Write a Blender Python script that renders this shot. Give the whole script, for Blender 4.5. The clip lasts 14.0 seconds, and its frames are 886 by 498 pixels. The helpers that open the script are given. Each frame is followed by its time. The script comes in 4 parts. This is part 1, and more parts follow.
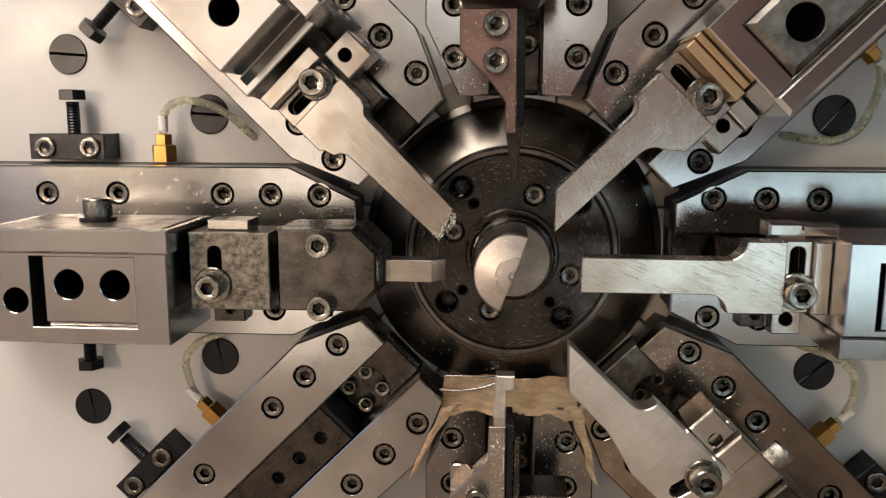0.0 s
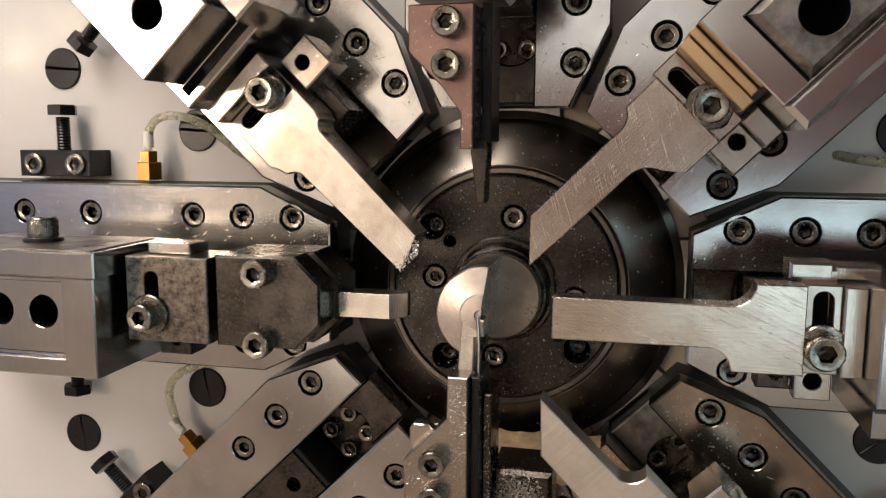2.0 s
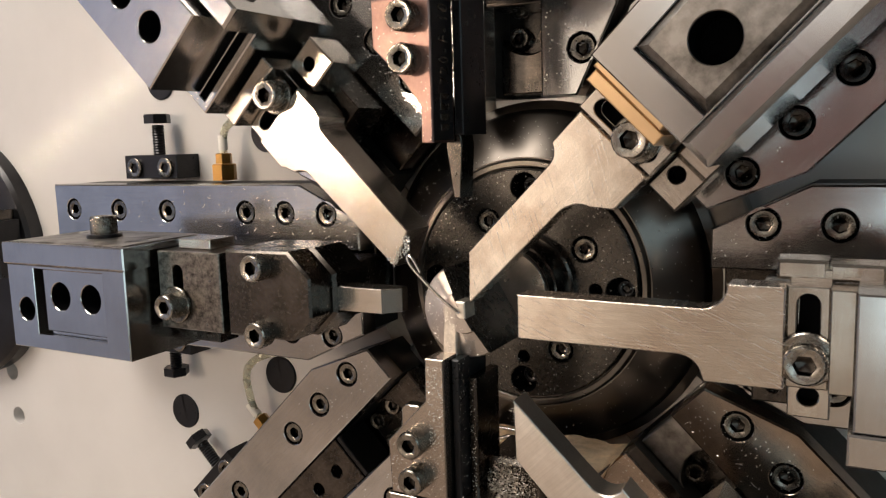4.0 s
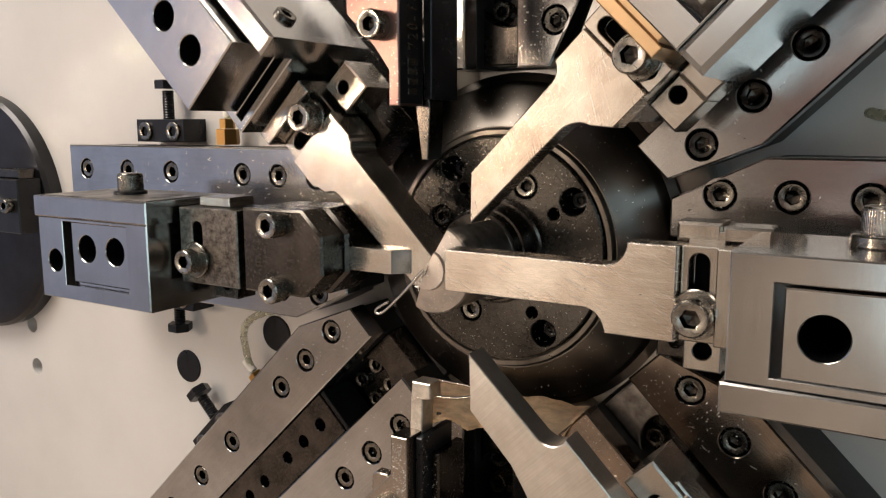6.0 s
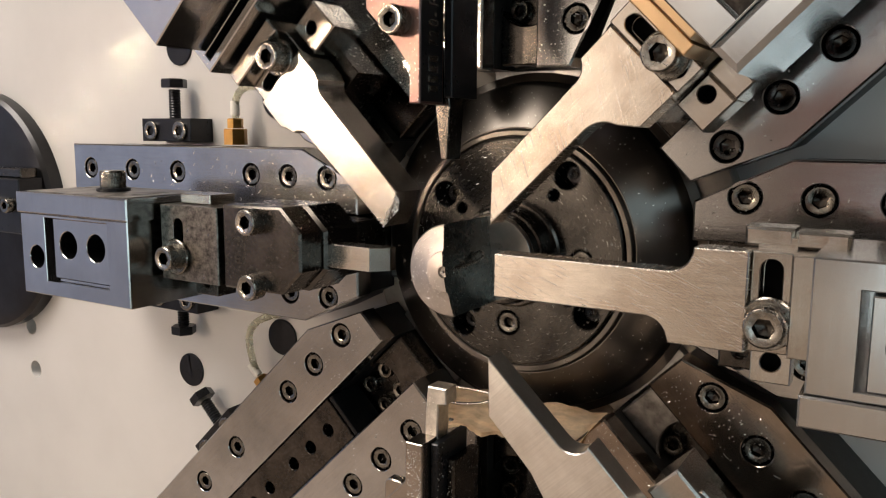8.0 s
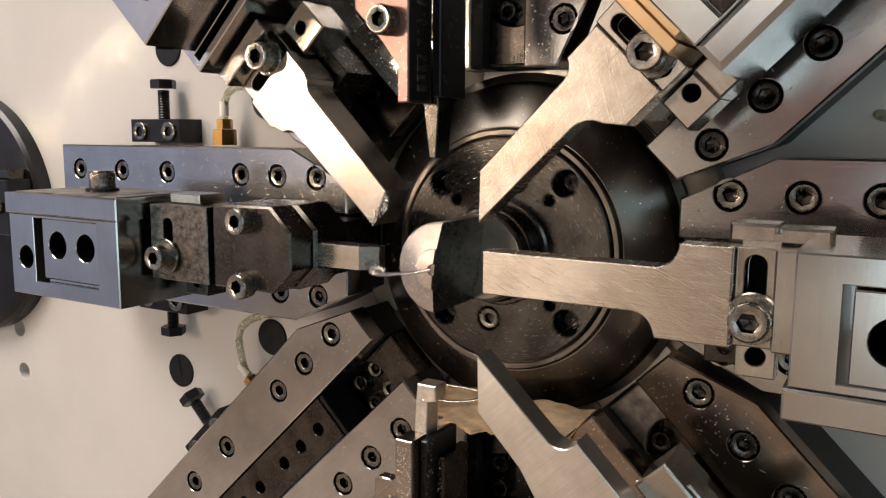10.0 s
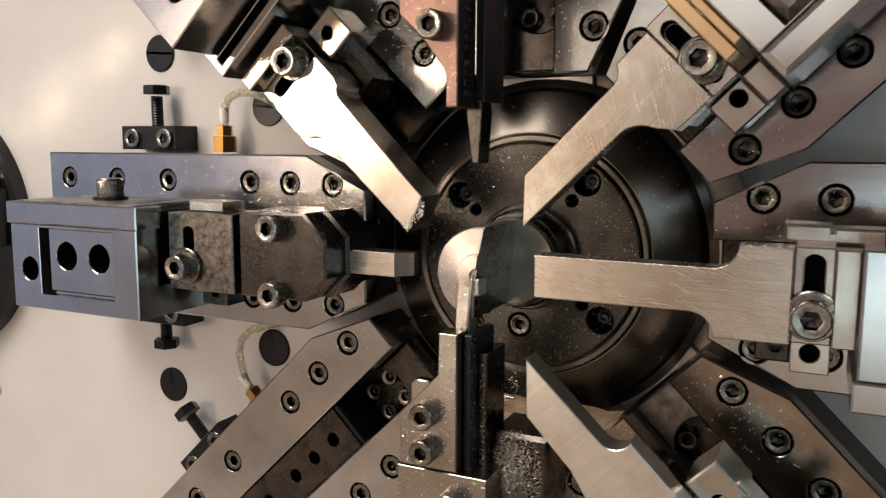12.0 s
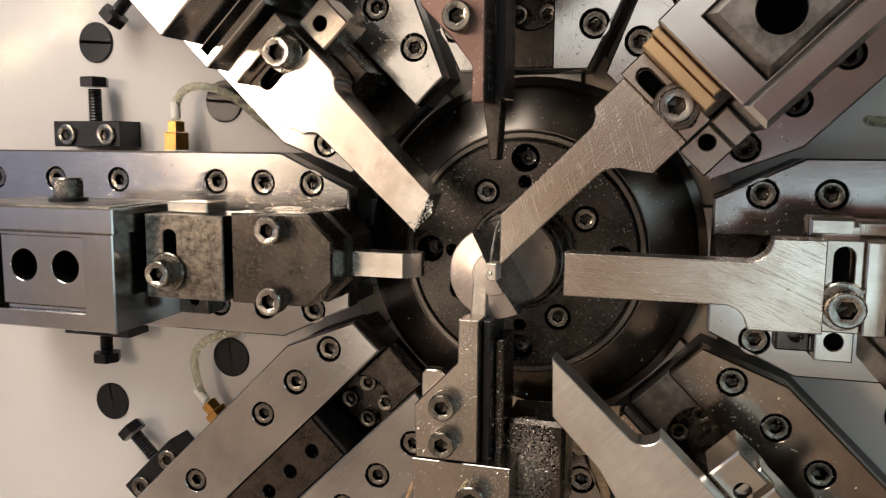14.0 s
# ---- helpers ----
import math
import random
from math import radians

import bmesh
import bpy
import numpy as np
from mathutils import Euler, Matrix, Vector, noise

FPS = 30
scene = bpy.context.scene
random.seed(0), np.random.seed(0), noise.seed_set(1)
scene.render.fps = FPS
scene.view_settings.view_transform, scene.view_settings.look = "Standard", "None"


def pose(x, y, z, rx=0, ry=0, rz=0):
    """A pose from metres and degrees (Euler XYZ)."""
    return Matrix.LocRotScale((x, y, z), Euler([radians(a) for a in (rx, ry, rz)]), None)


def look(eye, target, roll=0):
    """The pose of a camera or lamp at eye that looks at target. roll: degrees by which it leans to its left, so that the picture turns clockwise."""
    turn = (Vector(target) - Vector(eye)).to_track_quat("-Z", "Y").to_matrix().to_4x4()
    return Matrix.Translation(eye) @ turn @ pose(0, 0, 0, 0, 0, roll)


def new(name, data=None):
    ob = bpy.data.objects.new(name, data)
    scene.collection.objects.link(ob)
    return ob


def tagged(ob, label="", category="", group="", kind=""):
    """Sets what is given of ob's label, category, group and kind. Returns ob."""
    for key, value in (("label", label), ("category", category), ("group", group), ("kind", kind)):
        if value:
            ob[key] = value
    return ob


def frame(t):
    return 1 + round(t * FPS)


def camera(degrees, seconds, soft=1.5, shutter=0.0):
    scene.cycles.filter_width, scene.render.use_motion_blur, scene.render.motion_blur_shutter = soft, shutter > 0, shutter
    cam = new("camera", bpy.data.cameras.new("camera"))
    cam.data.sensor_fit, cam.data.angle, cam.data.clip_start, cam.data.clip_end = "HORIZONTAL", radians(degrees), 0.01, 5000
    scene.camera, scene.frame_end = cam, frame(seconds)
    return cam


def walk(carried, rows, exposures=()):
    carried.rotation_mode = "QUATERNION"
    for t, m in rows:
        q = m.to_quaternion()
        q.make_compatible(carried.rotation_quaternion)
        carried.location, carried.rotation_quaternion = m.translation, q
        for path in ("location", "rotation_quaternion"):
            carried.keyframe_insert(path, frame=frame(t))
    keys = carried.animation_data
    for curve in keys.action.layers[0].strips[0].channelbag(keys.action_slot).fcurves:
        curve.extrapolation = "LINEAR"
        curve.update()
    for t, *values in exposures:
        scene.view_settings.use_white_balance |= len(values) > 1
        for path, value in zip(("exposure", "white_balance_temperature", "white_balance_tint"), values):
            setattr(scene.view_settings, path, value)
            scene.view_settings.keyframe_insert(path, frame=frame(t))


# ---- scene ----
cam = camera(57.61, 14.0, soft=1.15, shutter=0.5)
PATH = [
    (0, (-0.00688, -0.47959, 0.08328), (-0.1502, 1.4884, -0.2430), 0.15),
    (0.5, (-0.00905, -0.46550, 0.07839), (-0.1718, 1.5028, -0.2367), 0.23),
    (1, (-0.00218, -0.44641, 0.07739), (-0.1893, 1.5222, -0.2221), 0.16),
    (1.5, (0.02616, -0.42570, 0.07859), (-0.2537, 1.5344, -0.2039), 0.36),
    (2, (0.06242, -0.41303, 0.07897), (-0.3762, 1.5195, -0.1908), 0.29),
    (2.2, (0.07538, -0.40565, 0.07746), (-0.4244, 1.5124, -0.1892), 0.11),
    (4.3, (0.17076, -0.37077, 0.07707), (-0.7992, 1.3551, -0.2067), -1.61),
    (4.5, (0.17785, -0.37015, 0.07439), (-0.8015, 1.3491, -0.2175), -1.41),
    (5, (0.18683, -0.37804, 0.06863), (-0.8077, 1.3305, -0.2346), -0.93),
    (5.5, (0.18865, -0.37857, 0.06863), (-0.8300, 1.3161, -0.2323), -0.41),
    (6, (0.19700, -0.37289, 0.06723), (-0.8242, 1.3190, -0.2401), -0.13),
    (6.5, (0.19338, -0.36971, 0.06362), (-0.8294, 1.3223, -0.2382), 0.24),
    (7, (0.18824, -0.36952, 0.06357), (-0.8357, 1.3223, -0.2353), 0.36),
    (9.5, (0.18247, -0.37608, 0.06303), (-0.8055, 1.3405, -0.2146), 0.45),
    (10, (0.18561, -0.37418, 0.06193), (-0.8038, 1.3406, -0.2219), 0.35),
    (10.5, (0.18300, -0.37506, 0.06220), (-0.7995, 1.3440, -0.2198), 0.29),
    (11, (0.17564, -0.37814, 0.06134), (-0.7880, 1.3519, -0.2185), 0.10),
    (11.5, (0.16912, -0.38672, 0.06371), (-0.7460, 1.3709, -0.2069), 0.09),
    (12, (0.14222, -0.39679, 0.05986), (-0.7058, 1.3957, -0.2007), 0.26),
    (12.5, (0.12554, -0.40050, 0.05801), (-0.6529, 1.4236, -0.2003), 0.38),
    (13, (0.12317, -0.39986, 0.06004), (-0.5789, 1.4546, -0.2007), 0.33),
    (13.5, (0.09592, -0.40794, 0.05556), (-0.5380, 1.4719, -0.1982), 0.41),
    (14, (0.07671, -0.41003, 0.05761), (-0.4702, 1.4965, -0.1995), 0.43),
]
walk(cam, [(t, look(eye, target, roll)) for t, eye, target, roll in PATH])

# ---- light ----
world = bpy.data.worlds.new("world")
world.use_nodes = True
scene.world = world
wb = world.node_tree.nodes["Background"]
wb.inputs["Color"].default_value = (0.75, 0.82, 0.9, 1)
wb.inputs["Strength"].default_value = 0.05


def area_lamp(name, eye, target, w, h, watts, color):
    data = bpy.data.lights.new(name, "AREA")
    data.shape, data.size, data.size_y, data.energy, data.color = "RECTANGLE", w, h, watts, color
    ob = new(name, data)
    ob.matrix_world = look(eye, target)
    return ob


work = area_lamp("work_lamp", (-1.06, -1.50, 0.23), (0.12, 0, -0.06), 0.20, 0.16, 1.15, (1.0, 0.76, 0.55))
work.data.spread = radians(60)
area_lamp("warm_panel_light", (-0.39, -1.02, -0.03), (-0.39, 0, -0.03), 0.22, 0.70, 0.76, (1.0, 0.84, 0.68))
area_lamp("window_light", (0.82, -1.10, -0.135), (0.82, 0, -0.135), 1.30, 0.22, 1.85, (0.68, 0.93, 1.0))
# Unseen cool fill, added to brighten the right side of the plate.
area_lamp("cool_fill_light", (1.70, -1.30, 0.75), (0.3, 0, 0.1), 1.0, 0.7, 4.6, (0.66, 0.90, 1.0))
area_lamp("upper_window_light", (-0.01, -1.30, 0.36), (-0.01, 0, 0.36), 0.40, 0.24, 0.36, (0.92, 0.96, 0.93))
area_lamp("ceiling_light", (-0.85, -1.15, 1.66), (-0.85, -1.151, 0), 1.3, 1.1, 66, (1.0, 0.90, 0.79))

# Added narrow lamp, no real fixture: it lays the reflected streak on the plate.
streak = area_lamp("added_streak_lamp", (-0.36, -0.95, 0.117), (-0.36, 0, 0.117), 0.60, 0.016, 0.062, (1.0, 0.78, 0.54))
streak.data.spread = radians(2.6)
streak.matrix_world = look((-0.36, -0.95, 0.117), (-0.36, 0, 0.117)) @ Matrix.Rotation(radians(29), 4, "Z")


# ---- materials ----
def surface(name, base, rough, metallic=1.0, grain=(1, 1, 1), size=500.0, bump=0.08, stain=0.2, stain_color=None, spread=0.1,
            stain_size=22.0, scratch=0.0, streak=0.0, hatch=None):
    mat = bpy.data.materials.new(name)
    mat.use_nodes = True
    t = mat.node_tree
    nd, ln = t.nodes, t.links
    p = nd["Principled BSDF"]
    p.inputs["Metallic"].default_value = metallic
    tc = nd.new("ShaderNodeTexCoord")
    mp = nd.new("ShaderNodeMapping")
    mp.inputs["Scale"].default_value = grain
    ln.new(tc.outputs["Object"], mp.inputs["Vector"])
    fine = nd.new("ShaderNodeTexNoise")
    fine.inputs["Scale"].default_value = size
    fine.inputs["Detail"].default_value = 5
    ln.new(mp.outputs["Vector"], fine.inputs["Vector"])
    broad = nd.new("ShaderNodeTexNoise")
    broad.inputs["Scale"].default_value = stain_size
    broad.inputs["Detail"].default_value = 6
    broad.inputs["Roughness"].default_value = 0.62
    ln.new(tc.outputs["Object"], broad.inputs["Vector"])
    info = nd.new("ShaderNodeObjectInfo")
    add = nd.new("ShaderNodeVectorMath")
    ln.new(tc.outputs["Object"], add.inputs[0])
    ln.new(info.outputs["Random"], add.inputs[1])
    ln.new(add.outputs["Vector"], broad.inputs["Vector"])
    ramp = nd.new("ShaderNodeMapRange")
    ramp.inputs["From Min"].default_value, ramp.inputs["From Max"].default_value = 0.35, 0.68
    ln.new(broad.outputs["Fac"], ramp.inputs["Value"])
    mix = nd.new("ShaderNodeMix")
    mix.data_type = "RGBA"
    dark = stain_color or tuple(c * (1 - stain) for c in base)
    mix.inputs["A"].default_value = (*base, 1)
    mix.inputs["B"].default_value = (*dark, 1)
    ln.new(ramp.outputs["Result"], mix.inputs["Factor"])
    tone = nd.new("ShaderNodeMapRange")
    tone.inputs["From Min"].default_value, tone.inputs["From Max"].default_value = 0.32, 0.68
    tone.inputs["To Min"].default_value, tone.inputs["To Max"].default_value = 1.0 - streak, 1.0 + streak * 0.35
    ln.new(fine.outputs["Fac"], tone.inputs["Value"])
    mul = nd.new("ShaderNodeVectorMath")
    mul.operation = "SCALE"
    ln.new(mix.outputs["Result"], mul.inputs[0])
    ln.new(tone.outputs["Result"], mul.inputs["Scale"])
    ln.new(mul.outputs["Vector"], p.inputs["Base Color"])
    r1 = nd.new("ShaderNodeMath")
    r1.operation = "MULTIPLY_ADD"
    r1.inputs[1].default_value, r1.inputs[2].default_value = spread, rough - spread * 0.5
    ln.new(broad.outputs["Fac"], r1.inputs[0])
    r2 = nd.new("ShaderNodeMath")
    r2.operation = "MULTIPLY_ADD"
    r2.inputs[1].default_value = spread
    ln.new(fine.outputs["Fac"], r2.inputs[0])
    ln.new(r1.outputs["Value"], r2.inputs[2])
    ln.new(r2.outputs["Value"], p.inputs["Roughness"])
    bp = nd.new("ShaderNodeBump")
    bp.inputs["Strength"].default_value = bump
    bp.inputs["Distance"].default_value = 0.0004
    height = fine.outputs["Fac"]
    if scratch:
        sc = nd.new("ShaderNodeTexNoise")
        sc.inputs["Scale"].default_value = 160
        sc.inputs["Detail"].default_value = 8
        sc.inputs["Roughness"].default_value = 0.75
        ln.new(add.outputs["Vector"], sc.inputs["Vector"])
        s1 = nd.new("ShaderNodeMath")
        s1.operation = "MULTIPLY_ADD"
        s1.inputs[1].default_value = scratch
        ln.new(sc.outputs["Fac"], s1.inputs[0])
        ln.new(fine.outputs["Fac"], s1.inputs[2])
        height = s1.outputs["Value"]
    if hatch is not None:
        turn = nd.new("ShaderNodeMapping")
        turn.inputs["Rotation"].default_value = (0, 0, radians(hatch))
        ln.new(add.outputs["Vector"], turn.inputs["Vector"])
        pull = nd.new("ShaderNodeMapping")
        pull.inputs["Scale"].default_value = (0.05, 1, 0.05)
        ln.new(turn.outputs["Vector"], pull.inputs["Vector"])
        cuts = nd.new("ShaderNodeTexNoise")
        cuts.inputs["Scale"].default_value = 1300
        cuts.inputs["Detail"].default_value = 3
        ln.new(pull.outputs["Vector"], cuts.inputs["Vector"])
        deep = nd.new("ShaderNodeMapRange")
        deep.inputs["From Min"].default_value, deep.inputs["From Max"].default_value = 0.56, 0.66
        deep.inputs["To Max"].default_value = 2.4
        ln.new(cuts.outputs["Fac"], deep.inputs["Value"])
        mask = nd.new("ShaderNodeMath")
        mask.operation = "MULTIPLY_ADD"
        ln.new(deep.outputs["Result"], mask.inputs[0])
        ln.new(broad.outputs["Fac"], mask.inputs[1])
        ln.new(height, mask.inputs[2])
        height = mask.outputs["Value"]
        worn = nd.new("ShaderNodeMath")
        worn.operation = "MULTIPLY_ADD"
        worn.inputs[1].default_value = 0.018
        ln.new(deep.outputs["Result"], worn.inputs[0])
        ln.new(r2.outputs["Value"], worn.inputs[2])
        ln.new(worn.outputs["Value"], p.inputs["Roughness"])
    ln.new(height, bp.inputs["Height"])
    ln.new(bp.outputs["Normal"], p.inputs["Normal"])
    return mat


RAIL = surface("ground rail steel", (0.55, 0.545, 0.54), 0.13, grain=(0.06, 1, 1), size=900, bump=0.03, stain=0.30, spread=0.10, scratch=0.9, streak=0.07)
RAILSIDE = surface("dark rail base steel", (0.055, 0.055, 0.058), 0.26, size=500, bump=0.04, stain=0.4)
TOOL = surface("brushed tool steel", (0.62, 0.595, 0.56), 0.17, grain=(0.035, 1, 1), size=1500, bump=0.06, stain_color=(0.42, 0.37, 0.32), stain_size=38, spread=0.12, scratch=0.9, streak=0.09)
SAWN = surface("scored blade steel", (0.66, 0.61, 0.55), 0.18, grain=(0.035, 1, 1), size=1500, bump=0.085, stain_color=(0.50, 0.43, 0.37), stain_size=38, spread=0.12, scratch=0.9, streak=0.12, hatch=24)
GROUND = surface("cross-ground blade steel", (0.66, 0.615, 0.56), 0.18, grain=(0.035, 1, 1), size=1500, bump=0.055, stain_color=(0.46, 0.39, 0.33), stain_size=38, spread=0.12, scratch=0.9, streak=0.12, hatch=-62)
TOOLV = surface("milled tool steel", (0.60, 0.575, 0.54), 0.17, grain=(1, 0.035, 1), size=1400, bump=0.06, stain_color=(0.40, 0.35, 0.30), stain_size=38, spread=0.12, scratch=0.9, streak=0.09)
MILLED = surface("satin milled blade steel", (0.76, 0.73, 0.69), 0.28, grain=(1, 0.035, 1), size=1400, bump=0.06, stain_color=(0.58, 0.53, 0.48), stain_size=38, spread=0.12, scratch=0.9, streak=0.09)
BLOCK = surface("ground block steel", (0.54, 0.53, 0.525), 0.15, grain=(1, 0.06, 1), size=900, bump=0.02, stain=0.22, spread=0.07, scratch=0.5, streak=0.05)
MOTTLED = surface("mottled dark steel", (0.23, 0.21, 0.185), 0.24, grain=(1, 0.35, 1), size=260, bump=0.05, stain_color=(0.045, 0.042, 0.038), stain_size=330, spread=0.14, scratch=0.8)
GUNMETAL = surface("oily dark steel", (0.115, 0.103, 0.093), 0.19, size=500, bump=0.05, stain=0.55, stain_size=75, spread=0.13, scratch=0.9, streak=0.2)
OILY = surface("oily brown steel", (0.44, 0.39, 0.345), 0.20, size=700, bump=0.025, stain=0.28, stain_size=26, spread=0.10, scratch=0.45, streak=0.06)
BROWN = surface("red-brown oiled steel", (0.29, 0.19, 0.168), 0.30, size=700, bump=0.03, stain=0.45, stain_size=40, spread=0.12, scratch=0.8, streak=0.1)
FLANGE = surface("dark flange steel", (0.155, 0.138, 0.123), 0.28, size=300, bump=0.008, stain=0.25, stain_size=24, spread=0.06, scratch=0.1)
BLACK = surface("black oxide steel", (0.022, 0.022, 0.025), 0.24, metallic=0.6, size=600, bump=0.05, stain=0.45, stain_size=40, spread=0.12)
DISC = surface("blackened quill steel", (0.088, 0.081, 0.074), 0.20, size=500, bump=0.04, stain=0.55, stain_size=34, spread=0.14, scratch=0.35)
SCREW = surface("worn screw steel", (0.25, 0.235, 0.21), 0.20, size=700, bump=0.06, stain=0.6, stain_size=240, spread=0.12)
SCREWLIGHT = surface("bright screw steel", (0.36, 0.34, 0.31), 0.20, size=700, bump=0.06, stain=0.5, stain_size=240, spread=0.12)
# Near-black with hardly any sheen: shade inside recesses, as a colour.
SHADEBLACK = surface("recess shade black", (0.003, 0.003, 0.0035), 0.6, metallic=0.0, size=400)
SHADEBLACK.node_tree.nodes["Principled BSDF"].inputs["Specular IOR Level"].default_value = 0.03
HEXDARK = surface("dark hex socket", (0.04, 0.036, 0.032), 0.16, size=400, bump=0.1)
SCREWDARK = surface("black screw steel", (0.05, 0.047, 0.045), 0.20, size=700, bump=0.06, stain=0.5, stain_size=240, spread=0.12)
QUILL = surface("turned quill steel", (0.56, 0.51, 0.47), 0.30, size=700, bump=0.14, stain=0.35, stain_size=60, spread=0.16, scratch=0.9)
PLATE = surface("satin machine plate", (0.56, 0.545, 0.53), 0.38, metallic=0.0, size=700, bump=0.04, stain=0.10, stain_size=7, spread=0.10)
# Darker than the nose: the seat's dim reflection is put into the colour.
SEAT = surface("worn dim-reflection seat steel", (0.30, 0.27, 0.24), 0.24, size=700, bump=0.06, stain=0.35, stain_size=70, spread=0.12, scratch=0.7)
BRASS = surface("brass", (0.56, 0.31, 0.095), 0.30, size=500, bump=0.06, stain=0.25)
BRONZE = surface("golden coated steel", (0.64, 0.45, 0.265), 0.28, grain=(1, 0.06, 1), size=800, bump=0.06, stain=0.2)
TAPE = surface("old masking tape", (0.90, 0.73, 0.51), 0.55, metallic=0.0, grain=(0.22, 1, 1), size=420, bump=0.6, stain=0.75, stain_size=42, stain_color=(0.60, 0.43, 0.26), streak=0.25)
CARBIDE = surface("ground insert", (0.70, 0.66, 0.60), 0.32, size=600, bump=0.3, stain=0.35, stain_size=200, scratch=1.2)
CHIP = surface("metal chip", (0.80, 0.77, 0.72), 0.24, metallic=0.9, size=300, bump=0.1)
# Browner and darker copies of the rail steel for the two lower guides.
RAILBROWN = surface("browner rail steel", (0.40, 0.33, 0.275), 0.15, grain=(0.06, 1, 1), size=900, bump=0.03, stain=0.45, stain_size=34, spread=0.10, scratch=0.9, streak=0.08)
RAILDARK = surface("darker rail steel", (0.30, 0.28, 0.265), 0.20, grain=(0.06, 1, 1), size=900, bump=0.03, stain=0.40, stain_size=34, spread=0.10, scratch=0.9, streak=0.08)
STAINED = surface("oil-stained steel", (0.34, 0.32, 0.30), 0.30, size=500, bump=0.05, stain_color=(0.08, 0.072, 0.065), stain_size=70, spread=0.16, scratch=0.9)
# Near-black colour carries the deep shade of the gaps between guides.
BASESIDE = surface("gap-shade base steel", (0.018, 0.017, 0.016), 0.38, metallic=0.0, size=500, bump=0.05, stain=0.4, stain_size=40)
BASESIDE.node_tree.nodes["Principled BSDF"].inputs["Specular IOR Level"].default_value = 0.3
# Dark tone stands for the dim reflection on the guide's cut face.
CUTFACE = surface("dim-reflection cut steel", (0.20, 0.205, 0.20), 0.20, size=500, bump=0.05, stain=0.55, stain_size=75, spread=0.13, scratch=0.9, streak=0.2)
RINGSTEEL = surface("worn ring steel", (0.20, 0.18, 0.16), 0.24, size=500, bump=0.04, stain=0.4, stain_size=60, spread=0.12, scratch=0.7)
TANSTEEL = surface("tan painted steel", (0.36, 0.31, 0.26), 0.45, metallic=0.0, size=400, bump=0.04, stain=0.3, stain_size=60)
LIPSTEEL = surface("grey end stop steel", (0.50, 0.49, 0.48), 0.28, size=500, bump=0.04, stain=0.5, stain_size=60, spread=0.12, scratch=0.7)
SWARF = surface("dull swarf", (0.34, 0.30, 0.26), 0.42, metallic=0.9, size=300, bump=0.1)
WIREM = surface("spring wire", (0.55, 0.53, 0.50), 0.18, size=400, bump=0.05)
TUBE = surface("clear tube", (0.72, 0.70, 0.55), 0.22, metallic=0.0, size=200, bump=0.02, stain=0.08)
TUBE.node_tree.nodes["Principled BSDF"].inputs["Transmission Weight"].default_value = 0.75
TUBE.node_tree.nodes["Principled BSDF"].inputs["IOR"].default_value = 1.3
LABELM = surface("paper label", (0.78, 0.76, 0.70), 0.6, metallic=0.0, size=300, bump=0.05)
PAINT = surface("room paint", (0.63, 0.555, 0.49), 0.7, metallic=0.0, size=60, bump=0.05, stain_size=3)
# Pale tones of unseen reflector panels that brighten the lower steel.
SIDEPANEL = surface("pale side reflection panel", (0.68, 0.57, 0.48), 0.5, metallic=0.0, size=60, bump=0.05, stain_size=3)
PALEPANEL = surface("pale low reflection panel", (0.82, 0.71, 0.60), 0.6, metallic=0.0, size=60, bump=0.05, stain_size=3)
REDPANEL = surface("red-brown reflection panel", (0.21, 0.085, 0.08), 0.45, metallic=0.0, size=60, bump=0.05, stain_size=3)
BLUEPANEL = surface("blue reflection panel", (0.42, 0.53, 0.80), 0.6, metallic=0.0, size=60, bump=0.05, stain_size=3)
POSTM = surface("dark reflection post", (0.12, 0.105, 0.10), 0.5, metallic=0.0, size=60, bump=0.05, stain_size=3)
DARKPAINT = surface("dark workshop paint", (0.20, 0.185, 0.17), 0.6, metallic=0.0, size=60, bump=0.05, stain_size=3)
# Unseen floor, toned pale to lift the reflections low down.
FLOORM = surface("pale workshop floor", (0.68, 0.57, 0.48), 0.6, metallic=0.0, size=60, bump=0.05, stain_size=3)

MM = 0.001
IDENT = Matrix.Identity(4)


# ---- building helpers: local axes are u along the slide, v across it, n off the plate; millimetres ----
def station(angle, ext=0.0, lift=0.0, yaw=0.0):
    a = radians(angle)
    c, s = math.cos(a), math.sin(a)
    m = Matrix(((c, -s, 0, 0), (0, 0, -1, 0), (s, c, 0, 0), (0, 0, 0, 1)))
    return m @ Matrix.Translation((-ext * MM, 0, lift * MM)) @ Matrix.Rotation(radians(yaw), 4, "Z")


def circle(u, v, r, k=24, start=0.0):
    return [(u + r * math.cos(start + 2 * math.pi * i / k), v + r * math.sin(start + 2 * math.pi * i / k)) for i in range(k)]


def slot(u0, v0, u1, v1, r, k=10):
    a = math.atan2(v1 - v0, u1 - u0)
    one = [(u1 + r * math.cos(a - math.pi / 2 + math.pi * i / k), v1 + r * math.sin(a - math.pi / 2 + math.pi * i / k)) for i in range(k + 1)]
    two = [(u0 + r * math.cos(a + math.pi / 2 + math.pi * i / k), v0 + r * math.sin(a + math.pi / 2 + math.pi * i / k)) for i in range(k + 1)]
    return one + two


def rect(u0, v0, u1, v1):
    return [(u0, v0), (u1, v0), (u1, v1), (u0, v1)]


def arc(u, v, r, a0, a1, k=6):
    return [(u + r * math.cos(radians(a0 + (a1 - a0) * i / k)), v + r * math.sin(radians(a0 + (a1 - a0) * i / k))) for i in range(k + 1)]


